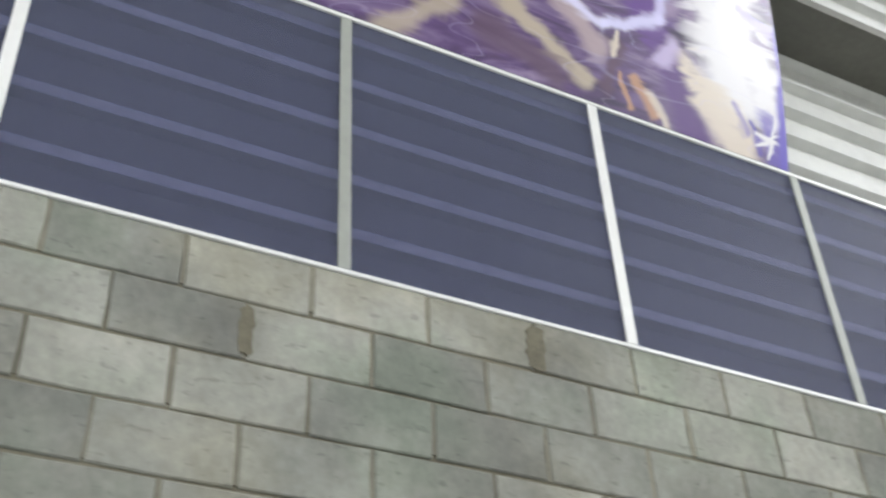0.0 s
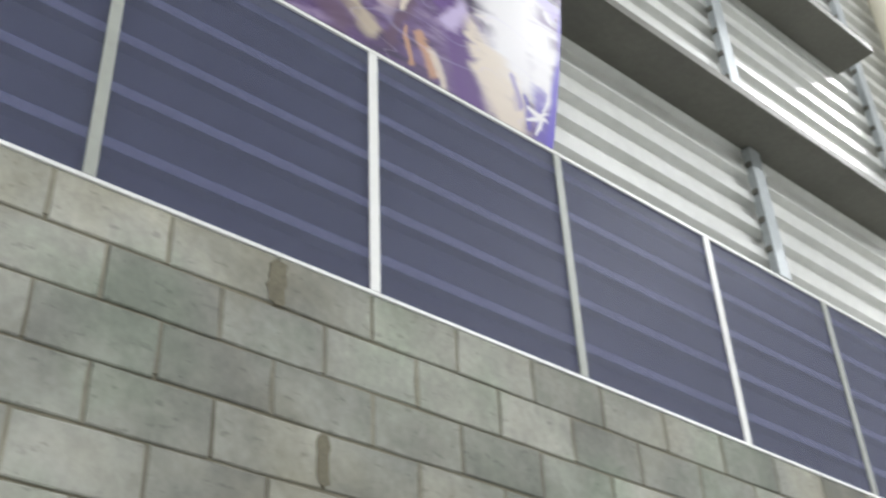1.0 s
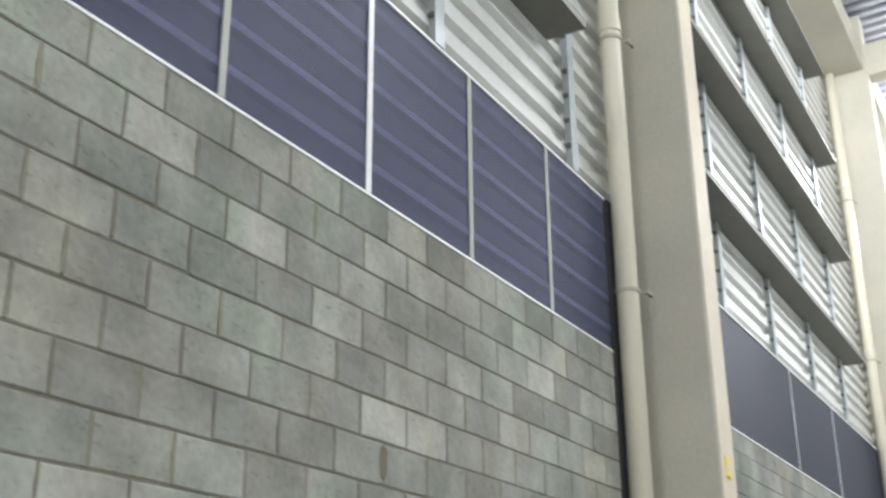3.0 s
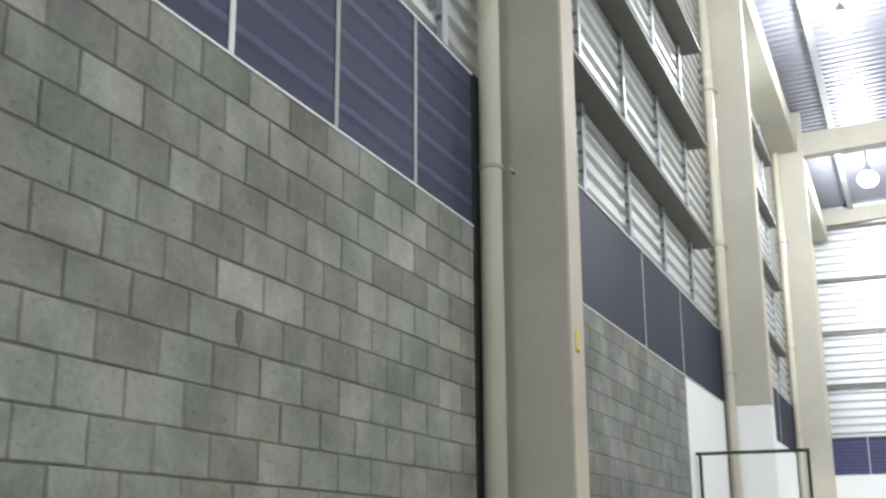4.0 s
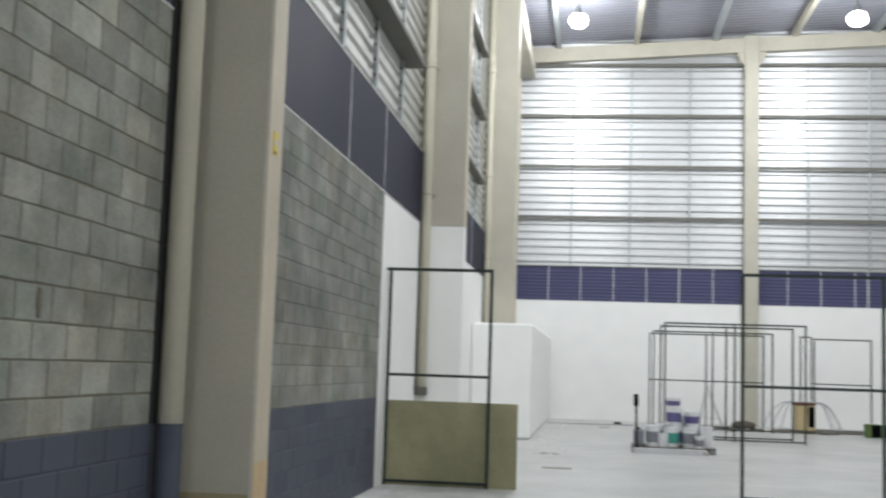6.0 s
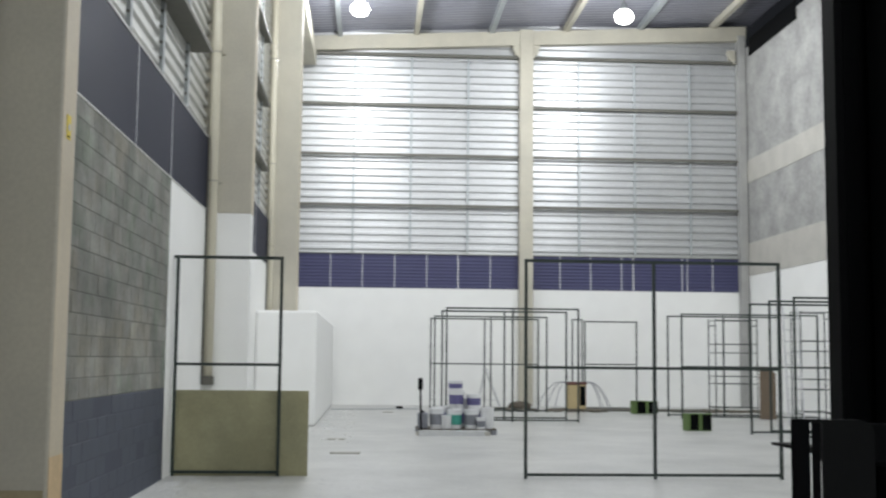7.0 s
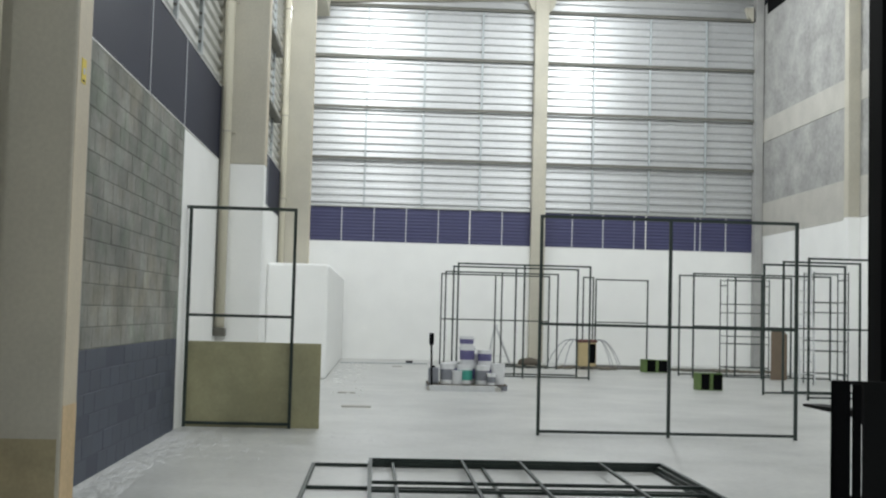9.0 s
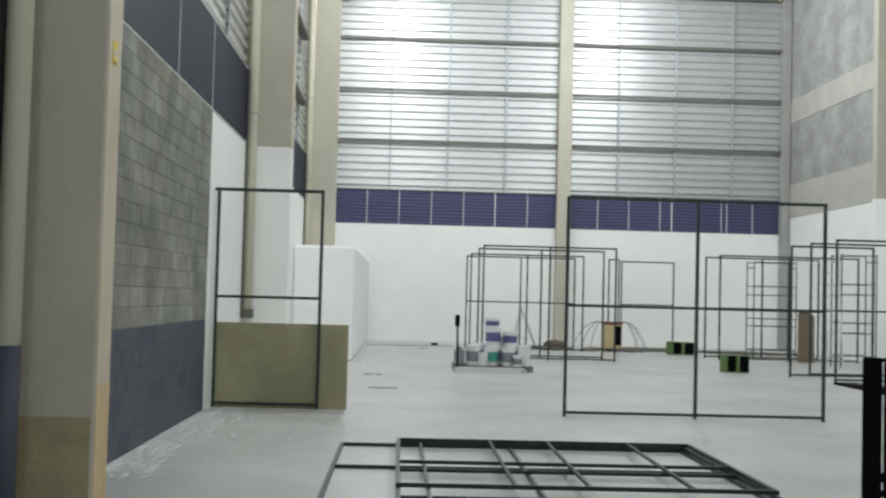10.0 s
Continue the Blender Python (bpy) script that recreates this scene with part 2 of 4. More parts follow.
prof = [(-o, 0, z) for z, o in ribs(5.28, 13.7, 0.262, 0.085, 0.46, 0.08, 0.16)]
setting(part("sheet_wall_east", extrude(prof, (0, 1, 0), WALL - SIDE, (FAR + 0.09, SIDE, 0)), SHEET), "corrugated galvanised end wall with horizontal ribs", "wall")
prof = [(-o, 0, z) for z, o in ribs(4.06, 5.28, 0.117, 0.02)]
setting(part("sheet_band_east", extrude(prof, (0, 1, 0), WALL - SIDE, (FAR + 0.06, SIDE, 0)), NAVY), "navy ribbed sheet band on the end wall", "wall")


def roof_z(y):
    return 13.15 + (WALL - y) * 0.05


prof = [(x, 0, o) for x, o in ribs(BACK - 0.2, FAR + 0.3, 0.3, 0.05)]
bm = bmesh.new()
rows = [[bm.verts.new((x, y, roof_z(y) + o)) for x, _, o in prof] for y in (WALL + 0.4, SIDE - 0.4)]
for i in range(len(prof) - 1):
    bm.faces.new((rows[0][i], rows[0][i + 1], rows[1][i + 1], rows[1][i]))
setting(part("ceiling", bm, ROOF), "corrugated metal roof sheeting", "ceiling")

# columns with their pipes
def downpipe(cx, low, painted):
    """Plastic pipe up the side of a column, with sockets and clamps."""
    x, y, r = cx - (0.34 if cx < 10 else 0.1), WALL - 0.087, 0.084
    ob = empty("downpipe", Matrix.Translation((x, y, 0)))
    part("pipe", rod(bmesh.new(), (0, 0, low), (0, 0, 12.3), r, 24), PIPE, ob, smooth=True)
    if painted:
        part("painted_foot", rod(bmesh.new(), (0, 0, 0), (0, 0, low - 0.002), r + 0.004, 24), BLOCK_BLUE, ob, "blue painted foot of the pipe", smooth=True)
    else:
        part("shoe", slab(-0.1, 0.1, -0.1, 0.08, low - 0.14, low - 0.002, 0.01), GIRT, ob, "dark pipe shoe")
    for z in (6.72, 9.7):
        bm = rod(bmesh.new(), (0, 0, z), (0, 0, z + 0.10), r + 0.009, 24)
        rod(bm, (0, 0, z - 0.012), (0, 0, z), r + 0.013, 24)
        part("socket", bm, PIPE, ob)
    for z in (4.44, 6.6, 9.4):
        bm = rod(bmesh.new(), (0, 0, z + 0.03), (0, 0, z + 0.055), r + 0.014, 24)
        box(bm, 0.05, 0.12, -0.14, -0.1, z + 0.03, z + 0.055)
        part("clamp", bm, BEIGE, ob)
        part("clamp_bolt", rod(bmesh.new(), (0.12, -0.12, z + 0.042), (0.19, -0.12, z + 0.042), 0.012, 8), GIRT, ob)
    return tagged(ob, "cream plastic rainwater downpipe fixed beside a column", "pipe", "downpipes")


for i, (cx, cy) in enumerate(COLUMNS):
    low = 3.97 if i == 2 else (2.7 if i == 3 else 0)
    col = setting(part("column", slab(cx, cx + 0.38, cy, WALL + 0.15, low, 13.0, 0.018), BEIGE), "beige painted concrete column with chamfered edges", "column")
    if i == 2:
        part("white_base", slab(cx, cx + 0.38, cy, WALL + 0.15, 0, low - 0.002, 0.01), BLOCK_WHITE, col, "white painted lower part")
    part("front_face", slab(cx + 0.02, cx + 0.36, cy - 0.004, cy - 0.0005, low, 12.0), CREAM, col, "lighter cream front face")
    if i == 1:
        part("lower_paint", slab(cx - 0.003, cx - 0.0004, cy + 0.02, WALL - 0.03, 0, 0.715), OLIVE, col, "older olive paint below a cold joint")
        part("worn_edge", slab(cx + 0.02, cx + 0.36, cy - 0.007, cy - 0.0045, 0, 0.93), OCHRE, col, "ochre worn paint near the floor")
    downpipe(cx, (0.0, 1.2, 1.3, 2.75)[i] if i else 1.2, i < 2)
# thin dark rods just left of two pipes
for cx, low, high in ((19.78, 1.18, 5.2), (30.78, 2.75, 4.6)):
    tagged(part("conduit", rod(bmesh.new(), (cx, WALL - 0.02, low), (cx, WALL - 0.02, high), 0.016, 8), GIRT), "thin dark upright rod on the white wall beside a pipe", "conduit", "wall conduits")
for cy, hw in ((-5.49, 0.24), (SIDE + 0.17, 0.14), (WALL + 0.05, 0.23)):
    col = setting(part("end_column", slab(FAR - 0.32, FAR + 0.03, cy - hw, cy + hw, 0, 13.4, 0.018), BEIGE if cy > -6 else GREY), "beige painted end wall column", "column")
    for side in (-1, 1):
        bm = bmesh.new()
        vs = [bm.verts.new((x, cy + side * y, z)) for x in (FAR - 0.25, FAR - 0.02) for y, z in ((0.23, 12.35), (0.23, 12.85), (0.5, 12.85), (0.42, 12.55))]
        bmesh.ops.convex_hull(bm, input=vs)
        part("corbel", bm, BEIGE, col)
bm = slab(32.75, 33.05, SIDE - 0.05, SIDE + 0.35, 4.65, 13.3, 0.018)
col = setting(part("column", bm, BEIGE), "beige painted column of the opposite wall", "column")
part("white_base", slab(32.75, 33.05, SIDE - 0.05, SIDE + 0.35, 0, 4.647), BLOCK_WHITE, col, "white painted lower part")

# roof beams, purlins and eaves beam
def sloped_beam(name, x0, x1, low, high, slope, label):
    bm = bmesh.new()
    vs = [bm.verts.new((x, y, z + (WALL - y) * slope)) for x in (x0, x1) for y in (WALL, SIDE) for z in (low, high)]
    bmesh.ops.convex_hull(bm, input=vs)
    return setting(part(name, bm, BEIGE), label, "beam")


for cx, cy in COLUMNS[1:]:
    sloped_beam("roof_beam", cx + 0.04, cx + 0.39, 11.75, 12.37, 0.045, "beige painted roof beam")
sloped_beam("end_beam", FAR - 0.28, FAR + 0.0, 12.44, 12.95, 0.049, "beige painted beam on top of the end wall")
for k, y in enumerate((1.2, -1.5, -4.2, -6.9, -9.6, -12.3)):
    bm = slab(BACK, FAR + 0.1, y - 0.05, y + 0.05, roof_z(y) - 0.26, roof_z(y) - 0.02)
    box(bm, BACK, FAR + 0.1, y - 0.12, y - 0.05, roof_z(y) - 0.26, roof_z(y) - 0.245)
    setting(part("purlin", bm, BEIGE if k % 2 else STEEL), "light steel roof purlin", "beam")
for a, b in zip(COLUMNS, COLUMNS[1:] + [(FAR - 0.3, 0)]):
    setting(part("eaves_beam", slab(a[0] + 0.44, b[0] - 0.01, 2.0, WALL + 0.1, 11.9, 12.45, 0.015), BEIGE), "beige painted eaves beam along the wall", "beam")

# ---------------------------------------------------------------- frames
def tube(bm, a, b, s=0.05):
    """A square tube between two points along an axis."""
    a, b = Vector(a), Vector(b)
    lo = [min(p, q) - s / 2 for p, q in zip(a, b)]
    hi = [max(p, q) + s / 2 for p, q in zip(a, b)]
    return box(bm, lo[0], hi[0], lo[1], hi[1], lo[2], hi[2])


def stand_frame(x, y0, y1, h=3.0, mid=1.51, inner=(), stub=0.0, s=0.042, label="dark green steel tube frame standing upright on the floor"):
    """Upright rectangular frame of square tube in the plane of one x."""
    ob = empty("steel_frame", Matrix.Translation((x, (y0 + y1) / 2, 0)))
    w = abs(y1 - y0) / 2
    for y in (-w, w, *[q - (y0 + y1) / 2 for q in inner]):
        part("post", tube(bmesh.new(), (0, y, s / 2), (0, y, h - s * 1.5), s), TUBE, ob)
    part("top_rail", tube(bmesh.new(), (0, -w, h - s / 2), (0, w + stub, h - s / 2), s), TUBE, ob)
    part("bottom_rail", tube(bmesh.new(), (0.003, -w + s, 0.055), (0.003, w - s, 0.055), s * 0.9), TUBE, ob)
    if mid:
        part("middle_rail", tube(bmesh.new(), (0.003, -w + s, mid), (0.003, w - s, mid), s * 0.9), TUBE, ob)
    return tagged(ob, label, "steel frame", "exhibition stand frames")


stand_frame(17.0, 2.61, 1.19, stub=0.14)
stand_frame(16.78, -2.18, -5.74, inner=(-3.97,))
for x, y0, y1, mid, h in ((30.7, -2.02, -5.46, 0, 2.95), (31.9, -1.98, -5.35, 0, 2.92), (36.3, -2.03, -5.5, 0, 2.94), (37.5, -1.97, -5.41, 1.46, 2.91),
                          (34.2, -8.75, -12.07, 0, 2.94), (33.1, -8.86, -12.8, 1.46, 2.96)):
    stand_frame(x, y0, y1, h, mid, inner=((y0 + y1) / 2,))
for x, y0, y1, mid, h in ((38.5, -7.11, -8.83, 1.48, 2.9), (38.6, -6.71, -7.04, 0, 2.96), (26.3, -8.55, -10.39, 0, 2.92), (26.8, -9.17, -10.95, 0, 3.02), (24.9, -9.03, -10.8, 1.5, 3.0)):
    stand_frame(x, y0, y1, h, mid)
bm = slab(17.05, 17.1, 0.79, 2.6, 0, 1.155)
tagged(part("drywall_board", bm, GREENBOARD), "greenish drywall sheets standing behind a steel frame", "board")
setting(part("partition", slab(28.4, FAR - 0.35, 1.22, WALL + 0.0008, 0, 2.72, 0.06), BLOCK_WHITE), "low white painted partition box along the wall", "partition")

# ---------------------------------------------------------------- lamps
GLOW = bpy.data.materials.new("lamp_glow")
GLOW.use_nodes = True
e = GLOW.node_tree.nodes.new("ShaderNodeEmission")
e.inputs[0].default_value, e.inputs[1].default_value = (1.0, 0.99, 0.96, 1), 20
GLOW.node_tree.links.new(e.outputs[0], GLOW.node_tree.nodes["Material Output"].inputs[0])
for x, y in LAMPS:
    ob = empty("pendant_lamp", Matrix.Translation((x, y, LAMP_Z)))
    bm = bmesh.new()
    bmesh.ops.create_uvsphere(bm, u_segments=24, v_segments=14, radius=0.29, matrix=Matrix.Diagonal((1, 1, 0.82, 1)))
    part("bulb", bm, GLOW, ob, "glowing white lamp globe", smooth=True)
    part("housing", rod(bmesh.new(), (0, 0, 0.2), (0, 0, 0.42), 0.15, 16, 0.07), STEEL, ob)
    part("rod", rod(bmesh.new(), (0, 0, 0.42), (0, 0, roof_z(y) - LAMP_Z), 0.03, 8), STEEL, ob)
    tagged(ob, "bright white high bay pendant lamp under the roof", "lamp", "high bay lamps")
    data = bpy.data.lights.new("lamp", "POINT")
    data.energy, data.color, data.shadow_soft_size = (540 if x == 1.7 else 1030 if x < 0 else 1100 if x < 20 else 1330 if x < 30 and y > 0 else 1260), (0.975, 1.0, 1.02), 0.2
    new("lamp_light", data).location = (x, y, LAMP_Z - 0.4)

# ---------------------------------------------------------------- tinted band, trims and mullions
def tinted(name, colour, clear, through_colour):
    m = bpy.data.materials.new(name)
    m.use_nodes = True
    n, l = m.node_tree.nodes, m.node_tree.links
    b = n["Principled BSDF"]
    b.inputs["Base Color"].default_value, b.inputs["Roughness"].default_value, b.inputs["Specular IOR Level"].default_value = (*colour, 1), 0.55, 0.2
    t = n.new("ShaderNodeBsdfTransparent")
    t.inputs[0].default_value = (*through_colour, 1)
    mix = n.new("ShaderNodeMixShader")
    tex = n.new("ShaderNodeTexNoise")
    tex.inputs["Scale"].default_value = 1.3
    rng = n.new("ShaderNodeMapRange")
    rng.inputs["To Min"].default_value, rng.inputs["To Max"].default_value = 1 - clear - 0.08, 1 - clear + 0.08
    l.new(tex.outputs["Fac"], rng.inputs["Value"])
    l.new(rng.outputs[0], mix.inputs[0])
    l.new(t.outputs[0], mix.inputs[1])
    l.new(b.outputs[0], mix.inputs[2])
    l.new(mix.outputs[0], n["Material Output"].inputs[0])
    return m


SCREEN = tinted("tinted_screen", (0.12, 0.132, 0.19), 0.6, (0.9, 0.9, 0.97))
SLATE = mat("slate_screen", (0.017, 0.02, 0.04), 0.6, spec=0.2, vary=0.1, scale=1.0, fine=12, bump=0.05)


def tinted_band(edges, mullions, panes, wide=0.044):
    """One bay of the band: a white sill, a white head, panes and mullions."""
    x0, x1 = edges
    ob = empty("window_band", Matrix.Translation((x0, WALL, SILL)))
    w = x1 - x0
    part("sill", slab(0, w, -0.006, 0.1, -0.006, 0.010, 0.003), TRIM, ob, "white painted sill strip")
    part("head", slab(0, w, -0.006, 0.088, BAND - SILL - 0.009, BAND - SILL + 0.01, 0.002), TRIM, ob, "white head trim")
    cuts = [0] + [m - x0 for m in mullions] + [w]
    for a, b in zip(cuts, cuts[1:]):
        pane = part("pane", slab(a + 0.005, b - 0.005, 0.004, 0.008, 0.012, BAND - SILL - 0.0095), panes, ob)
    for k, c in enumerate(cuts[1:-1]):
        ww = wide / 2
        part("mullion", slab(c - ww, c + ww, -0.005, 0.0035, 0.0125, BAND - SILL - 0.0095, 0.002), TRIM if k % 2 == 0 and k < len(mullions) - 2 and wide > 0.03 else MULL if wide > 0.03 else PALE, ob)
    return setting(ob, "dark tinted panel band with slim aluminium mullions", "window")


tinted_band((-1.7, COLUMNS[1][0] - 0.02), [-1.36, -0.26, 0.84, 1.95, 3.06, 4.155, 5.27, 6.35, 7.455], SCREEN)
tinted_band((COLUMNS[1][0] + 0.39, COLUMNS[2][0] - 0.02), [14.19, 16.5], SLATE, 0.03)
tinted_band((COLUMNS[2][0] + 0.39, COLUMNS[3][0] - 0.02), [23.0, 25.4, 27.8], SLATE, 0.03)

east = setting(empty("window_band_east", Matrix.Translation((FAR, 0, 4.06))), "navy panel band with thin white mullions", "window")
part("sill", slab(-0.01, 0.06, SIDE + 0.32, WALL - 0.19, -0.02, 0.012), TRIM, east)
part("head", slab(-0.01, 0.06, SIDE + 0.32, WALL - 0.19, 1.215, 1.245), MULL, east)
for y in (1.38, 0.26, -0.87, -2.0, -3.11, -4.25, -6.74, -7.84, -8.95, -9.37, -11.14, -11.33, -12.25):
    part("mullion", slab(0.0, 0.035, y - 0.016, y + 0.016, 0.013, 1.214), TRIM if y in (-3.11, -9.37) else PALE, east)

# ---------------------------------------------------------------- girts and posts of the sheeted walls
GIRTS = (6.15, 7.76, 9.37, 10.96)
for (a, _), (b, _) in zip(COLUMNS, COLUMNS[1:] + [(FAR - 0.4, 0)]):
    x0, x1 = a + 0.45, b - (1.35 if b < 10 else 1.9)
    out = 0.265 if a < 19 else 0.15
    for z in GIRTS:
        shape = ((-out - 0.008, 0), (0.038, 0), (0.038, 0.07), (0.03, 0.07), (0.03, 0.008), (-out, 0.008), (-out, 0.062), (-out - 0.008, 0.062))
        bm = extrude([(0, WALL + u, z + v) for u, v in shape], (1, 0, 0), x1 - x0, (x0, 0, 0), closed=True)
        setting(part("girt", bm, GIRT), "folded steel wall girt with an upturned lip", "girt")
    levels = (BAND + 0.03,) + GIRTS + (11.88,)
    px = {-2.1: -1.95, 9.0: 11.7, 20.0: 22.6, 31.0: 33.4}[a]
    while px < b - 0.6:
        post = setting(empty("wall_post", Matrix.Translation((px, WALL, 0))), "galvanised channel post bolted between girts", "post")
        for lo, hi in zip(levels, levels[1:]):
            bm = slab(-0.055, 0.055, -0.008, -0.002, lo - 0.01, hi - 0.004)
            box(bm, -0.05, -0.044, -0.002, 0.045, lo - 0.01, hi - 0.004)
            box(bm, 0.044, 0.05, -0.002, 0.045, lo - 0.01, hi - 0.004)
            part("channel", bm, STEEL, post)
            z = lo + 0.16
            while z < hi - 0.1:
                part("fixing", slab(-0.062, -0.051, 0.0, 0.045, z, z + 0.035), GIRT, post)
                z += 0.205
        px += 1.985

for z in (6.96, 8.76, 10.56, 12.38):
    for y0, y1 in ((-5.24, WALL - 0.19), (SIDE + 0.32, -5.74)):
        shape = ((-0.17, -0.03), (-0.16, -0.03), (-0.16, 0), (0.04, 0), (0.04, 0.012), (-0.16, 0.012), (-0.16, 0.07), (-0.17, 0.07))
        bm = extrude([(FAR + u, 0, z + v) for u, v in shape], (0, 1, 0), y1 - y0, (0, y0, 0), closed=True)
        setting(part("girt", bm, GIRT), "folded steel girt across the end wall", "girt")
levels = (5.32, 6.96, 8.76, 10.56, 12.38)
for y in (0.63, -1.39, -3.42, -7.42, -9.44, -11.47):
    post = setting(empty("wall_post", Matrix.Translation((FAR, y, 0))), "thin galvanised post on the end wall", "post")
    for lo, hi in zip(levels, levels[1:]):
        part("channel", slab(-0.06, 0.03, -0.035, 0.035, lo + 0.02, hi - 0.05), STEEL, post)

# dark vent opening under the eaves of the opposite wall
setting(part("eaves_opening", slab(36.0, 40.6, SIDE + 0.004, SIDE + 0.02, 12.55, 13.2), BLACK), "dark open slot under the roof edge", "opening")

# ---------------------------------------------------------------- banner
def banner_material():
    """Printed sheet: a deep violet ground, soft strokes of colour bent by noise, a white burst, thin filaments and a blue margin."""
    m = bpy.data.materials.new("printed_banner")
    m.use_nodes = True
    n, l = m.node_tree.nodes, m.node_tree.links
    b = n["Principled BSDF"]
    b.inputs["Roughness"].default_value = 0.32
    co = n.new("ShaderNodeTexCoord")
    flat = n.new("ShaderNodeVectorMath")
    flat.operation = "MULTIPLY"
    flat.inputs[1].default_value = (1, 0, 1)
    l.new(co.outputs["Object"], flat.inputs[0])

    def noise(scale, detail, distort, source=None):
        t = n.new("ShaderNodeTexNoise")
        t.inputs["Scale"].default_value, t.inputs["Detail"].default_value, t.inputs["Distortion"].default_value = scale, detail, distort
        l.new(source or flat.outputs[0], t.inputs["Vector"])
        return t

    def ranged(value, low, high, to_low=0.0, to_high=1.0):
        r = n.new("ShaderNodeMapRange")
        r.inputs["From Min"].default_value, r.inputs["From Max"].default_value = low, high
        r.inputs["To Min"].default_value, r.inputs["To Max"].default_value = to_low, to_high
        r.interpolation_type = "SMOOTHSTEP"
        l.new(value, r.inputs["Value"])
        return r.outputs[0]

    def blend(under, factor, colour):
        x = n.new("ShaderNodeMix")
        x.data_type = "RGBA"
        x.inputs["B"].default_value = (*colour, 1)
        l.new(factor, x.inputs["Factor"])
        l.new(under, x.inputs["A"])
        return x.outputs["Result"]

    def vec(kind, p, q):
        v = n.new("ShaderNodeVectorMath")
        v.operation = kind
        l.new(p, v.inputs[0])
        if isinstance(q, tuple):
            v.inputs[1].default_value = q
        else:
            l.new(q, v.inputs[1])
        return v

    wob = noise(3.2, 5, 0.6)
    shift = vec("SUBTRACT", wob.outputs["Color"], (0.5, 0.5, 0.5))
    small = vec("MULTIPLY", shift.outputs[0], (0.13, 0, 0.13))
    bent = vec("ADD", flat.outputs[0], small.outputs[0]).outputs[0]

    def stroke(under, p, q, wide, soft, colour, strength=1.0):
        """Mix a colour along a line between two points (x, z)."""
        d = (q[0] - p[0], 0.0, q[1] - p[1])
        pa = vec("SUBTRACT", bent, (p[0], 0.0, p[1])).outputs[0]
        dot = vec("DOT_PRODUCT", pa, d).outputs["Value"]
        k = n.new("ShaderNodeMath")
        k.operation, k.use_clamp = "MULTIPLY", True
        k.inputs[1].default_value = 1 / (d[0] ** 2 + d[2] ** 2)
        l.new(dot, k.inputs[0])
        on = n.new("ShaderNodeVectorMath")
        on.operation = "SCALE"
        on.inputs[0].default_value = d
        l.new(k.outputs[0], on.inputs["Scale"])
        off = vec("SUBTRACT", pa, on.outputs[0]).outputs[0]
        far = n.new("ShaderNodeVectorMath")
        far.operation = "LENGTH"
        l.new(off, far.inputs[0])
        rag = n.new("ShaderNodeMath")
        rag.operation = "MULTIPLY"
        l.new(far.outputs["Value"], rag.inputs[0])
        l.new(ragged, rag.inputs[1])
        return blend(under, ranged(rag.outputs[0], wide * 0.5, wide + soft, strength, 0.0), colour)

    ground = n.new("ShaderNodeValToRGB")
    r = ground.color_ramp
    r.elements[0].position, r.elements[0].color = 0.34, (0.03, 0.015, 0.06, 1)
    r.elements[1].position, r.elements[1].color = 0.72, (0.32, 0.24, 0.40, 1)
    e = r.elements.new(0.5)
    e.color = (0.11, 0.06, 0.18, 1)
    streak = n.new("ShaderNodeMapping")
    streak.inputs["Rotation"].default_value, streak.inputs["Scale"].default_value = (0, radians(-40), 0), (0.8, 1, 3.2)
    l.new(flat.outputs[0], streak.inputs[0])
    l.new(noise(2.4, 6, 1.2, streak.outputs[0]).outputs["Fac"], ground.inputs[0])
    ragged = ranged(noise(4.0, 3, 0.8, streak.outputs[0]).outputs["Fac"], 0.35, 0.65, 0.75, 1.45)
    c = ground.outputs[0]
    tan_, cream, white, orange = (0.50, 0.42, 0.33), (0.72, 0.63, 0.54), (0.80, 0.78, 0.81), (0.52, 0.29, 0.18)
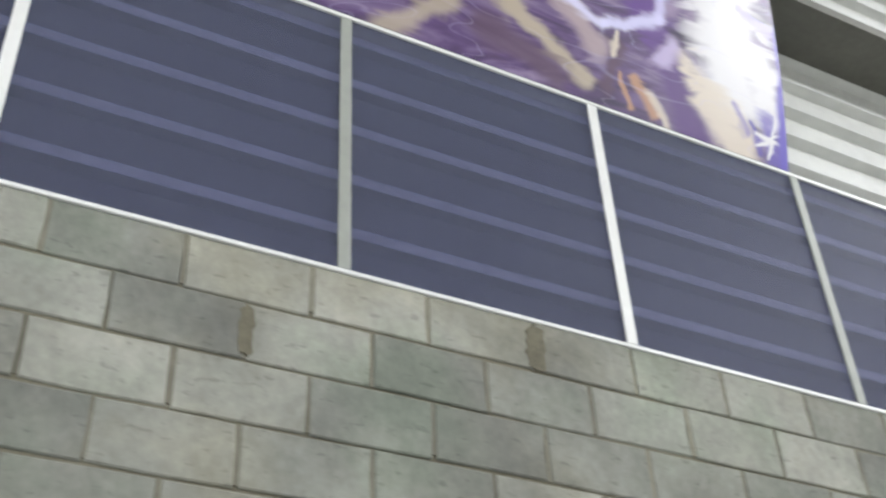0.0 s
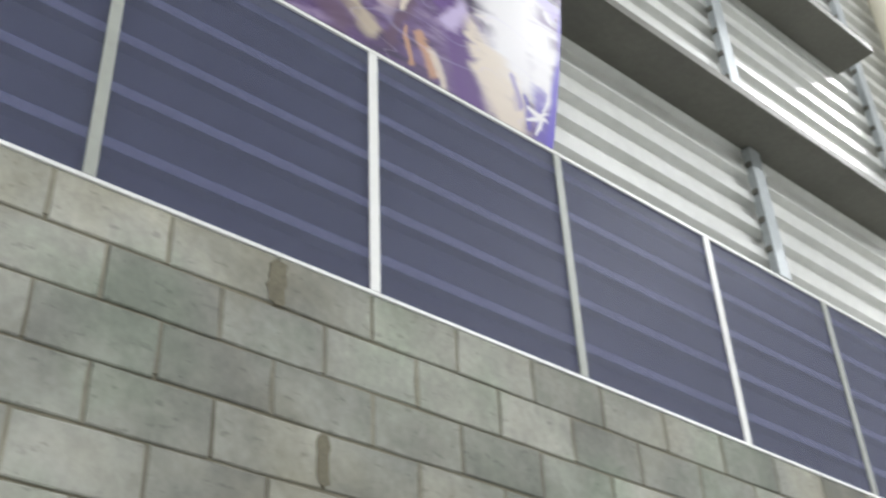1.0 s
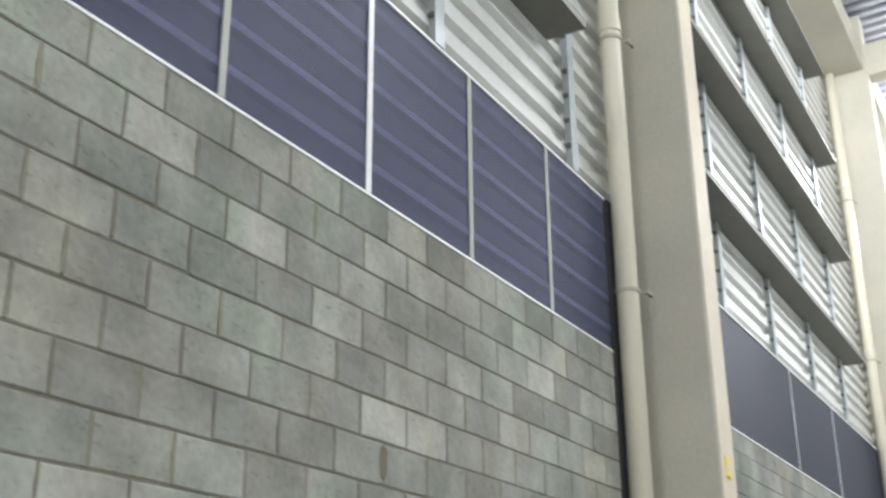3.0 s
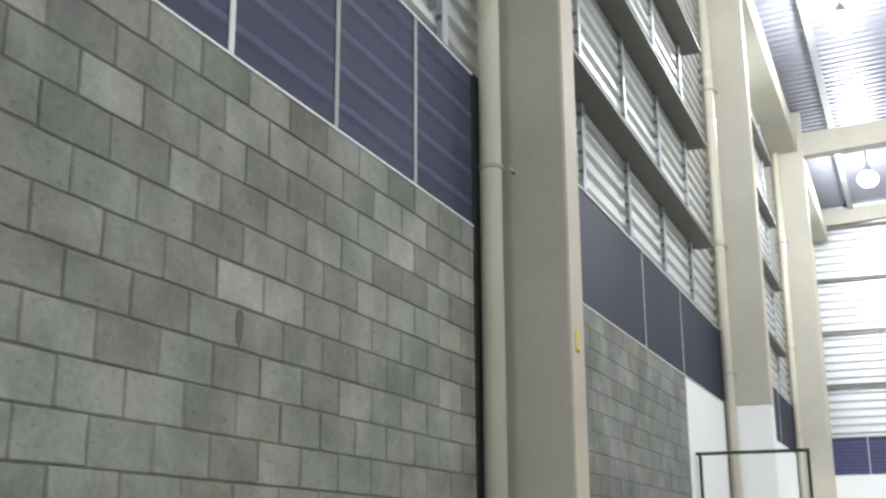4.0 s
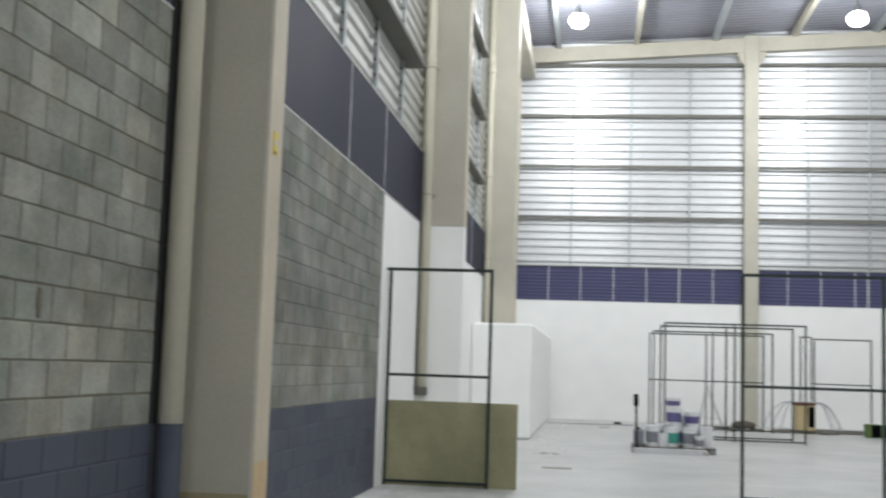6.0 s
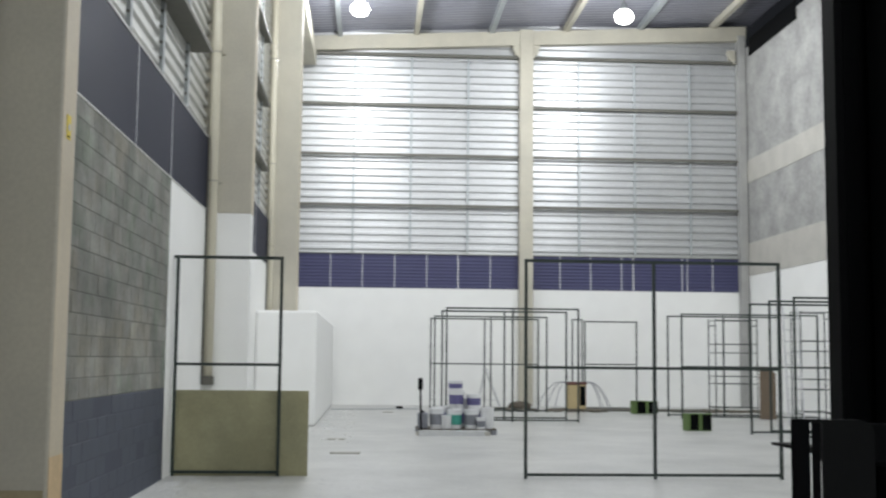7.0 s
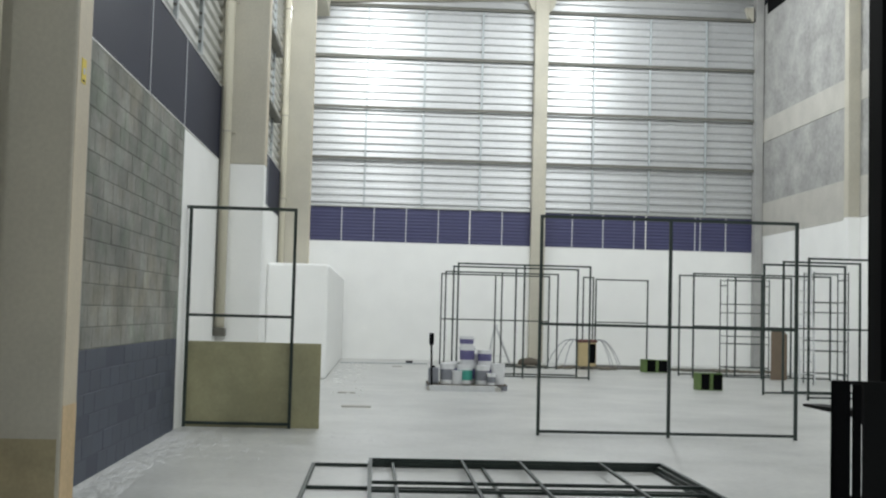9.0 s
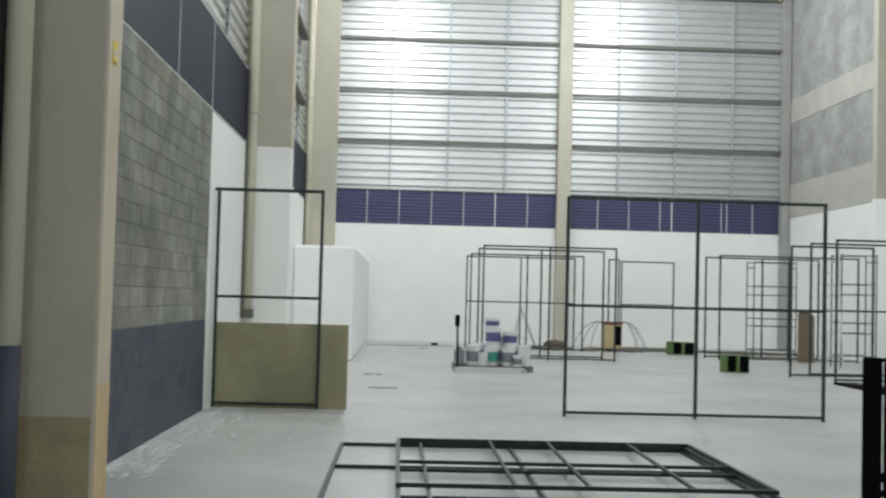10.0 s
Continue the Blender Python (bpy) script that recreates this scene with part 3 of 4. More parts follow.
    for p, q, wide, soft, colour, strength in (
            ((-2.05, 0.0), (-1.75, 0.22), 0.02, 0.06, tan_, 0.8), ((-1.9, 0.3), (-2.3, 0.7), 0.03, 0.08, cream, 0.7),
            ((-1.1, 0.1), (-1.5, 0.32), 0.03, 0.04, tan_, 0.95), ((-1.5, 0.32), (-1.9, 0.75), 0.04, 0.08, tan_, 0.8),
            ((-1.05, 0.26), (-1.3, 0.5), 0.03, 0.07, (0.45, 0.35, 0.38), 0.9), ((-1.25, 0.08), (-1.6, 0.2), 0.04, 0.08, (0.12, 0.07, 0.12), 0.8),
            ((-0.95, 0.3), (-1.0, 0.1), 0.02, 0.05, (0.10, 0.05, 0.10), 0.9), ((-0.98, 0.24), (-0.96, 0.36), 0.008, 0.02, cream, 0.9),
            ((-0.92, 0.16), (-0.87, 0.04), 0.012, 0.02, orange, 0.9), ((-0.84, 0.18), (-0.74, 0.02), 0.02, 0.03, orange, 0.9), ((-0.77, 0.12), (-0.68, 0.0), 0.012, 0.03, cream, 0.8),
            ((-0.32, 0.3), (-0.42, 1.2), 0.2, 0.12, white, 1.0), ((-0.6, 0.3), (-0.25, 0.02), 0.08, 0.09, cream, 0.95), ((-0.15, 0.5), (-0.12, 0.2), 0.07, 0.08, white, 0.95),
            ((-0.5, -0.02), (-0.8, 0.5), 0.07, 0.05, (0.09, 0.03, 0.19), 1.0), ((-0.8, 0.5), (-1.02, 1.1), 0.1, 0.08, (0.13, 0.05, 0.27), 1.0), ((-0.72, 0.33), (-0.66, 0.42), 0.02, 0.06, (0.62, 0.52, 0.78), 0.8),
            ((-1.32, 0.48), (-1.02, 0.37), 0.012, 0.03, (0.75, 0.72, 0.95), 0.9), ((-1.02, 0.37), (-0.74, 0.52), 0.014, 0.04, (0.72, 0.70, 0.97), 0.9), ((-0.74, 0.52), (-0.7, 0.9), 0.012, 0.05, (0.7, 0.66, 0.95), 0.8),
            ((-0.22, 0.16), (-0.16, 0.03), 0.012, 0.02, (0.10, 0.07, 0.40), 0.85), ((-0.32, 0.22), (-0.24, 0.1), 0.008, 0.02, (0.2, 0.15, 0.45), 0.7), ((-0.28, 0.72), (-0.1, 0.68), 0.01, 0.03, (0.42, 0.36, 0.85), 0.8),
            ((-0.13, 0.2), (-0.09, 0.02), 0.03, 0.05, (0.13, 0.09, 0.45), 0.85), ((-0.2, 0.12), (-0.03, 0.09), 0.005, 0.012, white, 1.0), ((-0.18, 0.06), (-0.03, 0.16), 0.005, 0.012, white, 1.0), ((-0.12, 0.02), (-0.07, 0.24), 0.005, 0.012, white, 1.0)):
        c = stroke(c, p, q, wide, soft, colour, strength)
    # faint filaments
    wv = n.new("ShaderNodeMath")
    wv.operation = "SUBTRACT"
    wv.inputs[1].default_value = 0.5
    l.new(noise(1.7, 1.5, 0.7, streak.outputs[0]).outputs["Fac"], wv.inputs[0])
    ab = n.new("ShaderNodeMath")
    ab.operation = "ABSOLUTE"
    l.new(wv.outputs[0], ab.inputs[0])
    c = blend(c, ranged(ab.outputs[0], 0.001, 0.01, 0.18, 0.0), (0.6, 0.55, 0.8))
    # blue margin along the free edge
    sep = n.new("ShaderNodeSeparateXYZ")
    l.new(bent, sep.inputs[0])
    c = blend(c, ranged(sep.outputs["X"], -0.085, -0.04), (0.12, 0.085, 0.50))
    l.new(c, b.inputs["Base Color"])
    return m


def banner():
    """Vinyl sheet that hangs from the girt's lip and rests on the band's head."""
    front, back = [], []
    bm = bmesh.new()
    for i in range(49):
        u = i / 48
        a, b = [], []
        for k in range(19):
            v = k / 18
            z = 2.1 * v
            lean = -0.002 - 0.28 * min(z / 0.95, 1.0)
            x = -4.4 + u * (4.4 - 0.10 * v * 2.1 + 0.02 * math.sin(v * 7))
            y = lean - 0.006 + 0.012 * math.sin(u * 25 + v * 3) * v
            a.append(bm.verts.new((x, y, z)))
            b.append(bm.verts.new((x, y + 0.003, z)))
        front.append(a)
        back.append(b)
    for i in range(48):
        for k in range(18):
            bm.faces.new((front[i][k], front[i + 1][k], front[i + 1][k + 1], front[i][k + 1]))
            bm.faces.new((back[i][k], back[i][k + 1], back[i + 1][k + 1], back[i + 1][k]))
    for k in range(18):
        bm.faces.new((front[48][k], back[48][k], back[48][k + 1], front[48][k + 1]))
    for i in range(48):
        bm.faces.new((front[i][0], back[i][0], back[i + 1][0], front[i + 1][0]))
    bm.normal_update()
    for f in bm.faces:
        if abs(f.normal.x) > 0.7 or f.normal.z < -0.95:
            for e in f.edges:
                e.smooth = False
    ob = part("banner", bm, banner_material(), smooth=True)
    ob.location = (4.13, WALL, BAND + 0.011)
    return tagged(ob, "purple and white printed vinyl banner hung on the wall", "banner")


banner()

# small sign
sign = empty("wall_sign", Matrix.Translation((COLUMNS[1][0] + 0.17, COLUMNS[1][1] - 0.0045, 3.12)))
YELLOW = mat("yellow_plastic", (0.75, 0.58, 0.03), 0.5, vary=0.06, scale=6, fine=40, bump=0.05)
part("plate", slab(-0.055, 0.055, -0.004, 0.0, 0, 0.17), YELLOW, sign)
part("pictogram", rod(bmesh.new(), (0, -0.0045, 0.085), (0, -0.0065, 0.085), 0.026, 16), PALE, sign, "pale round mark")
part("print_bar", slab(-0.035, 0.035, -0.0055, -0.0045, 0.012, 0.024), BLACK, sign)
tagged(sign, "small yellow warning plate on a beige column", "sign")

# ---------------------------------------------------------------- frames lying on the floor
def lying_frame(x0, x1, y0, y1, z, bars_x=(), bars_y=(), s=0.05, turn=0.0):
    s = 0.034
    cx, cy = (x0 + x1) / 2, (y0 + y1) / 2
    ob = empty("steel_frame", Matrix.Translation((cx, cy, z)) @ pose(0, 0, 0, 0, 0, turn))
    a, b = abs(x1 - x0) / 2, abs(y1 - y0) / 2
    for y in (-b, b):
        part("long_rail", tube(bmesh.new(), (-a + s, y, s / 2), (a - s, y, s / 2), s), TUBE, ob)
    for x in (-a, a):
        part("end_rail", tube(bmesh.new(), (x, -b, s / 2), (x, b, s / 2), s), TUBE, ob)
    for x in bars_x:
        part("cross_bar", tube(bmesh.new(), (x - cx, -b + s, s / 2), (x - cx, b - s, s / 2), s * 0.9), TUBE, ob)
    for y in bars_y:
        part("brace_bar", tube(bmesh.new(), (-a + s, y - cy, s / 2 + 0.002), (a - s, y - cy, s / 2 + 0.002), s * 0.8), TUBE, ob)
    return tagged(ob, "dark green steel frame lying flat in a pile on the floor", "steel frame", "stacked floor frames")


lying_frame(9.3, 13.3, -2.92, 0.65, 0.0, (11.75,), (-1.1,))
lying_frame(9.25, 13.2, -2.95, 0.06, 0.036, (11.38, 10.0), (-0.18,), turn=0.4)
lying_frame(10.35, 13.2, -2.97, 0.06, 0.072, (11.62,), (-0.88, -1.48, -2.32))

# ---------------------------------------------------------------- goods on the far floor
WHITEP = mat("white_plastic", (0.72, 0.73, 0.74), 0.4, vary=0.08, scale=6, fine=30, bump=0.05)
GREYP = mat("grey_plastic", (0.22, 0.23, 0.26), 0.5, vary=0.15, scale=6, fine=30, bump=0.05)
TEAL = mat("teal_label", (0.05, 0.30, 0.24), 0.45, vary=0.15, scale=8, fine=30, bump=0.05)
PURPLE = mat("violet_label", (0.12, 0.11, 0.25), 0.45, vary=0.15, scale=8, fine=30, bump=0.05)
WOOD = mat("raw_wood", (0.19, 0.15, 0.11), 0.75, vary=0.25, scale=3, fine=40, bump=0.2, tint=(0.15, 0.11, 0.075))
DARKWOOD = mat("dirty_wood", (0.10, 0.085, 0.065), 0.8, vary=0.25, scale=3, fine=40, bump=0.2)
CARD = mat("cardboard", (0.50, 0.40, 0.22), 0.8, vary=0.12, scale=4, fine=30, bump=0.1)
GREEN = mat("green_carton", (0.10, 0.165, 0.045), 0.6, vary=0.15, scale=6, fine=30, bump=0.05)
RED = mat("dull_red", (0.13, 0.055, 0.045), 0.6, vary=0.2, scale=5, fine=30, bump=0.1)
ALU = mat("aluminium", (0.62, 0.63, 0.64), 0.35, 0.8, vary=0.1, scale=5, fine=40, bump=0.05)
DUST = mat("debris", (0.17, 0.155, 0.125), 0.9, vary=0.3, scale=6, fine=60, bump=0.4)


def bucket(x, y, z, r, h, label_mat, tall="white plastic paint bucket with a printed label"):
    ob = empty("paint_bucket", Matrix.Translation((x, y, z)))
    bm = rod(bmesh.new(), (0, 0, 0), (0, 0, h), r * 0.9, 20, r)
    part("tub", bm, WHITEP, ob)
    part("lid", rod(bmesh.new(), (0, 0, h), (0, 0, h + 0.025), r * 1.05, 20), WHITEP, ob)
    bm = rod(bmesh.new(), (0, 0, h * 0.22), (0, 0, h * 0.78), r * 0.945, 20, r * 0.985)
    part("label_sleeve", bm, label_mat, ob)
    for s in (-1, 1):
        part("ear", slab(-0.015, 0.015, s * r * 0.98, s * r * 1.08, h * 0.82, h * 0.9), GREYP, ob)
    return tagged(ob, tall, "bucket", "paint buckets on the pallet")


pal = empty("pallet", Matrix.Translation((26.25, -1.93, 0)))
for k in range(6):
    part("deck_board", slab(-0.55 + k * 0.19, -0.40 + k * 0.19, -0.85, 0.85, 0.1, 0.122), DARKWOOD, pal)
for y in (-0.8, 0.0, 0.8):
    part("bearer", slab(-0.55, 0.55, y - 0.05, y + 0.05, 0, 0.099), GREYP, pal)
tagged(pal, "low dark wooden pallet loaded with paint buckets", "pallet")
for k, (x, y, z, r, h, m) in enumerate(((27.55, -1.62, 0.122, 0.16, 0.40, GREYP), (27.6, -2.0, 0.122, 0.17, 0.38, TEAL), (27.6, -2.38, 0.122, 0.16, 0.38, GREYP), (27.65, -2.72, 0.122, 0.15, 0.42, WHITEP),
                                         (28.05, -1.7, 0.122, 0.17, 0.40, PURPLE), (28.1, -2.1, 0.122, 0.17, 0.40, PURPLE), (28.1, -2.5, 0.122, 0.17, 0.40, PURPLE),
                                         (28.08, -2.08, 0.547, 0.17, 0.36, PURPLE), (28.1, -2.47, 0.547, 0.16, 0.27, PURPLE), (28.06, -2.06, 0.932, 0.16, 0.18, PURPLE), (27.45, -1.82, 0.122, 0.11, 0.26, WHITEP), (27.42, -2.56, 0.122, 0.10, 0.22, GREYP), (28.3, -1.9, 0.122, 0.17, 0.42, GREYP), (28.35, -2.3, 0.122, 0.17, 0.6, WHITEP))):
    bucket(x - 1.65, y + 0.12, z, r, h, m)
jug = empty("canister", Matrix.Translation((25.87, -1.2, 0.122)))
part("body", slab(-0.11, 0.11, -0.11, 0.11, 0, 0.34, 0.03), GREYP, jug)
part("cap", rod(bmesh.new(), (0, 0, 0.34), (0, 0, 0.38), 0.035, 12), BLACK, jug)
tagged(jug, "dark grey plastic canister on the pallet", "canister")
pole = empty("mixer_pole", Matrix.Translation((25.65, -1.16, 0)))
part("shaft", rod(bmesh.new(), (0, 0, 0.0), (0, 0.03, 1.0), 0.022, 10), BLACK, pole)
part("grip", slab(-0.04, 0.04, -0.02, 0.08, 0.95, 1.2, 0.02), BLACK, pole)
tagged(pole, "black handled floor scraper standing at the pallet", "tool")
for k, (y0, y1, x) in enumerate(((-1.05, -2.62, 25.5), (-1.1, -2.48, 25.38))):
    tagged(part("plank", slab(x - 0.05, x + 0.05, y1, y0, 0, 0.08 + 0.03 * k, 0.004), ALU if k else BARE), "pale plank lying on the floor", "plank", "planks by the pallet")

lad = empty("step_ladder", Matrix.Translation((38.7, -3.97, 0)))
for s in (-1, 1):
    part("rail", rod(bmesh.new(), (s * 0.16, -0.39, 0), (s * 0.1, 0.12, 1.25), 0.022, 8), ALU, lad)
    part("rear_rail", rod(bmesh.new(), (s * 0.16, 0.38, 0), (s * 0.1, 0.15, 1.25), 0.018, 8), ALU, lad)
for k in range(4):
    z = 0.22 + 0.26 * k
    y = -0.39 + z * 0.408
    part("tread", slab(-0.14, 0.14, y - 0.03, y + 0.05, z, z + 0.025), ALU, lad)
part("brace", slab(-0.13, -0.11, -0.27, 0.34, 0.28, 0.305), ALU, lad)
part("cap", slab(-0.12, 0.12, 0.05, 0.21, 1.25, 1.29), ALU, lad)
tagged(lad, "folding aluminium step ladder by the end wall", "ladder")

heat = empty("machine_crate", Matrix.Translation((37.0, -6.52, 0)))
part("body", slab(-0.25, 0.25, -0.3, 0.24, 0.1, 0.84, 0.02), CARD, heat)
part("side_panel", slab(-0.26, -0.251, -0.28, -0.1, 0.2, 0.8), BLACK, heat)
part("top", slab(-0.28, 0.28, -0.34, 0.28, 0.841, 0.93, 0.04), RED, heat, "dull red lid")
for k in range(7):
    a = k * 0.9
    side, reach = (-1 if k % 3 else 1), 0.45 + 0.09 * k
    bm = bmesh.new()
    pts = [(-0.2 + 0.03 * k, side * (0.25 + reach * q), 0.92 + 0.16 * q - 1.06 * q ** 2.6) for q in (0, 0.2, 0.4, 0.6, 0.8, 0.9, 1.0)]
    for p0, p1 in zip(pts, pts[1:]):
        rod(bm, p0, (p1[0], p1[1], max(p1[2], 0.012)), 0.011, 6)
    part("cable", bm, GREYP, heat)
tagged(heat, "cardboard coloured machine with a red top and loose cables", "machine")


def carton(x, y, turn, h, w, label):
    ob = empty("carton", pose(x, y, 0, 0, 0, turn))
    part("body", slab(-w / 2, w / 2, -w / 2, w / 2, 0, h, 0.008), GREEN, ob)
    part("printed_side", slab(-w / 2 - 0.003, -w / 2 - 0.0005, -w / 2 + 0.01, w * 0.26, 0.02, h - 0.02), BLACK, ob, "dark printed side")
    part("flap", slab(-w / 2, w / 2, -0.02, 0.02, h + 0.0005, h + 0.003), GREYP, ob)
    return tagged(ob, label, "box", "green cartons")


carton(35.95, -8.27, 8, 0.39, 0.37, "green cardboard carton by the end wall")
carton(35.95, -8.67, -6, 0.38, 0.37, "green cardboard carton by the end wall")
carton(27.65, -7.55, 10, 0.4, 0.28, "green and black carton on the open floor")
carton(27.65, -7.87, -4, 0.4, 0.29, "green and black carton on the open floor")

# boards, scaffold tower and shelf rack behind the right hand frames
boards = empty("board_stack", Matrix.Translation((33.0, -11.26, 0)))
for k in range(4):
    part("board", slab(-0.08 + k * 0.04, -0.045 + k * 0.04, -0.24 + 0.03 * k, 0.22 - 0.02 * k, 0, 1.3 + 0.05 * k), DARKWOOD if k == 2 else WOOD, boards)
tagged(boards, "brown timber boards standing on end", "boards")


def tower(x, y0, y1, h, levels, name, label):
    ob = empty(name, Matrix.Translation((x, (y0 + y1) / 2, 0)))
    w = abs(y1 - y0) / 2
    for sx in (-0.35, 0.35):
        for y in (-w, w):
            part("post", rod(bmesh.new(), (sx, y, 0), (sx, y, h), 0.017, 8), TUBE, ob)
        for z in levels:
            part("rung", rod(bmesh.new(), (sx, -w, z), (sx, w, z), 0.011, 8), TUBE, ob)
    for y in (-w, w):
        for z in (0.25, h - 0.2):
            part("side_bar", rod(bmesh.new(), (-0.35, y, z), (0.35, y, z), 0.016, 8), TUBE, ob)
    return tagged(ob, label, "scaffold", "scaffold frames")


tower(31.2, -11.45, -12.38, 2.98, (0.3, 0.89, 1.16, 1.91, 2.18, 2.94), "scaffold", "dark tubular scaffold frame with rungs")
tower(35.0, -10.31, -11.57, 2.88, (0.25, 0.95, 1.17, 1.87, 2.13, 2.84), "scaffold", "dark tubular scaffold frame with rungs")
ladder = empty("ladder", Matrix.Translation((30.6, -11.2, 0)))
for s in (-0.2, 0.2):
    part("rail", rod(bmesh.new(), (0, s, 0), (0.35, s, 3.1), 0.022, 8), ALU, ladder)
for k in range(9):
    part("rung", rod(bmesh.new(), (0.04 + k * 0.036, -0.2, 0.3 + k * 0.31), (0.04 + k * 0.036, 0.2, 0.3 + k * 0.31), 0.014, 8), ALU, ladder)
tagged(ladder, "aluminium ladder leaning beside the scaffold", "ladder")

# dark scrap and a slumped bag near the end wall
bm = slab(38.3, 38.5, -1.14, -0.92, 0, 0.07, 0.02)
tagged(part("offcut", bm, BLACK), "small black offcut lying on the floor", "scrap")
r = random.Random(9)
bm = bmesh.new()
bmesh.ops.create_icosphere(bm, subdivisions=3, radius=0.3, matrix=Matrix.Translation((37.7, -4.85, 0.13)) @ Matrix.Diagonal((0.8, 1.25, 0.55, 1)))
for v in bm.verts:
    v.co.z = max(0.0, v.co.z + r.uniform(-0.02, 0.02))
    v.co.y += r.uniform(-0.02, 0.02)
tagged(part("sack", bm, DARKWOOD, smooth=True), "slumped dark brown sack on the floor by a column", "sack")

# loose tubes and rubble along the end wall
rng = random.Random(4)
for k, (y0, y1, x) in enumerate(((-2.4, -5.2, 38.3), (-5.9, -8.6, 37.9), (-8.2, -11.0, 37.6), (-9.5, -12.4, 37.0), (-6.6, -9.6, 37.4))):
    bundle = empty("tube_bundle", Matrix.Translation((x, (y0 + y1) / 2, 0)))
    half = (y0 - y1) / 2
    for q in range(3 if k > 0 else 1):
        part("tube", rod(bmesh.new(), (0.09 * q, half - rng.random() * 0.4, 0.035), (0.09 * q + rng.uniform(-0.06, 0.06), -half, 0.035), 0.035, 8), GIRT, bundle)
    tagged(bundle, "loose dark steel tubes lying along the end wall", "tubes", "loose tubes")
bm = bmesh.new()
for k in range(160):
    x, y = rng.uniform(36.6, 37.8), rng.choice((rng.uniform(-7.6, -5.6), rng.uniform(-12.6, -10.6), rng.uniform(-5.3, -4.4)))
    s = rng.uniform(0.03, 0.11)
    bmesh.ops.create_icosphere(bm, subdivisions=1, radius=s, matrix=Matrix.Translation((x, y, s * 0.4)) @ Matrix.Diagonal((1, rng.uniform(0.7, 1.6), 0.5, 1)))
tagged(part("rubble", bm, DUST), "low scatter of grey rubble and scraps on the floor", "rubble", kind="stuff")
bm = bmesh.new()
for k in range(60):
    x, y = rng.uniform(23.0, 37.0), rng.uniform(0.2, 1.1)
    s = rng.uniform(0.01, 0.04)
    bmesh.ops.create_icosphere(bm, subdivisions=1, radius=s, matrix=Matrix.Translation((x, y, s * 0.3)) @ Matrix.Diagonal((1, rng.uniform(0.8, 2.5), 0.4, 1)))
tagged(part("plaster_crumbs", bm, BLOCK_WHITE), "white plaster crumbs on the floor beside the partition", "crumbs", kind="stuff")
bm = rod(bmesh.new(), (37.25, 1.15, 0.015), (37.9, -1.6, 0.015), 0.014, 8)
tagged(part("loose_rod", bm, STEEL), "thin grey rod lying on the floor", "rod")


POWDER = mat("plaster_powder", (0.57, 0.575, 0.56), 0.9, vary=0.1, scale=2, fine=40, bump=0.3)


def powder(name, x0, x1, y0, y1, count, seed, label):
    """Thin uneven spill of white dust, as many low flakes."""
    r = random.Random(seed)
    bm = bmesh.new()
    for _ in range(count):
        x, y = r.uniform(x0, x1), y0 + (y1 - y0) * r.random() ** 1.6
        a, b, t = r.uniform(0.03, 0.2), r.uniform(0.012, 0.05), r.uniform(-0.4, 0.4)
        ring = []
        for k in range(8):
            q = 2 * math.pi * k / 8
            u, v = a * math.cos(q) * r.uniform(0.6, 1.1), b * math.sin(q) * r.uniform(0.6, 1.1)
            ring.append((x + u * math.cos(t) - v * math.sin(t), y + u * math.sin(t) + v * math.cos(t)))
        lo = [bm.verts.new((p, q, 0.0)) for p, q in ring]
        hi = [bm.verts.new((x + (p - x) * 0.8, y + (q - y) * 0.8, 0.0012 + r.random() * 0.0012)) for p, q in ring]
        bm.faces.new(hi)
        for k in range(8):
            bm.faces.new((lo[k], lo[(k + 1) % 8], hi[(k + 1) % 8], hi[k]))
    return tagged(part(name, bm, POWDER), label, "dust", kind="stuff")


powder("plaster_dust", 11.0, 17.0, 2.64, 2.2, 330, 2, "white plaster dust along the foot of the blue wall")
powder("plaster_dust", 13.5, 16.9, 2.2, -0.2, 110, 3, "scuffed white plaster dust trodden over the floor")
powder("plaster_dust", 26.0, 37.0, 1.2, 0.5, 130, 5, "white plaster dust beside the partition")
for x, y, l in ((20.7, 0.35, 0.5), (35.5, -0.6, 0.3), (24.0, 0.6, 0.35)):
    tagged(part("scrap_sheet", slab(x, x + 0.2, y - l / 2, y + l / 2, 0, 0.02), BARE), "flat scrap of board on the floor", "scrap", "floor scraps")

bm = slab(23.6, 25.6, -2.06, -2.03, 0, 0.002)
bmesh.ops.rotate(bm, cent=(24.6, -2.04, 0), matrix=Matrix.Rotation(0.12, 3, "Z"), verts=bm.verts)
tagged(part("chalk_line", bm, POWDER), "short pale chalk line drawn on the floor", "mark")

# ---------------------------------------------------------------- black lift truck
WORN_BLACK = mat("worn_black_paint", (0.002, 0.0025, 0.0028), 0.75, vary=0.3, scale=9, fine=60, bump=0.1, spec=0.2)


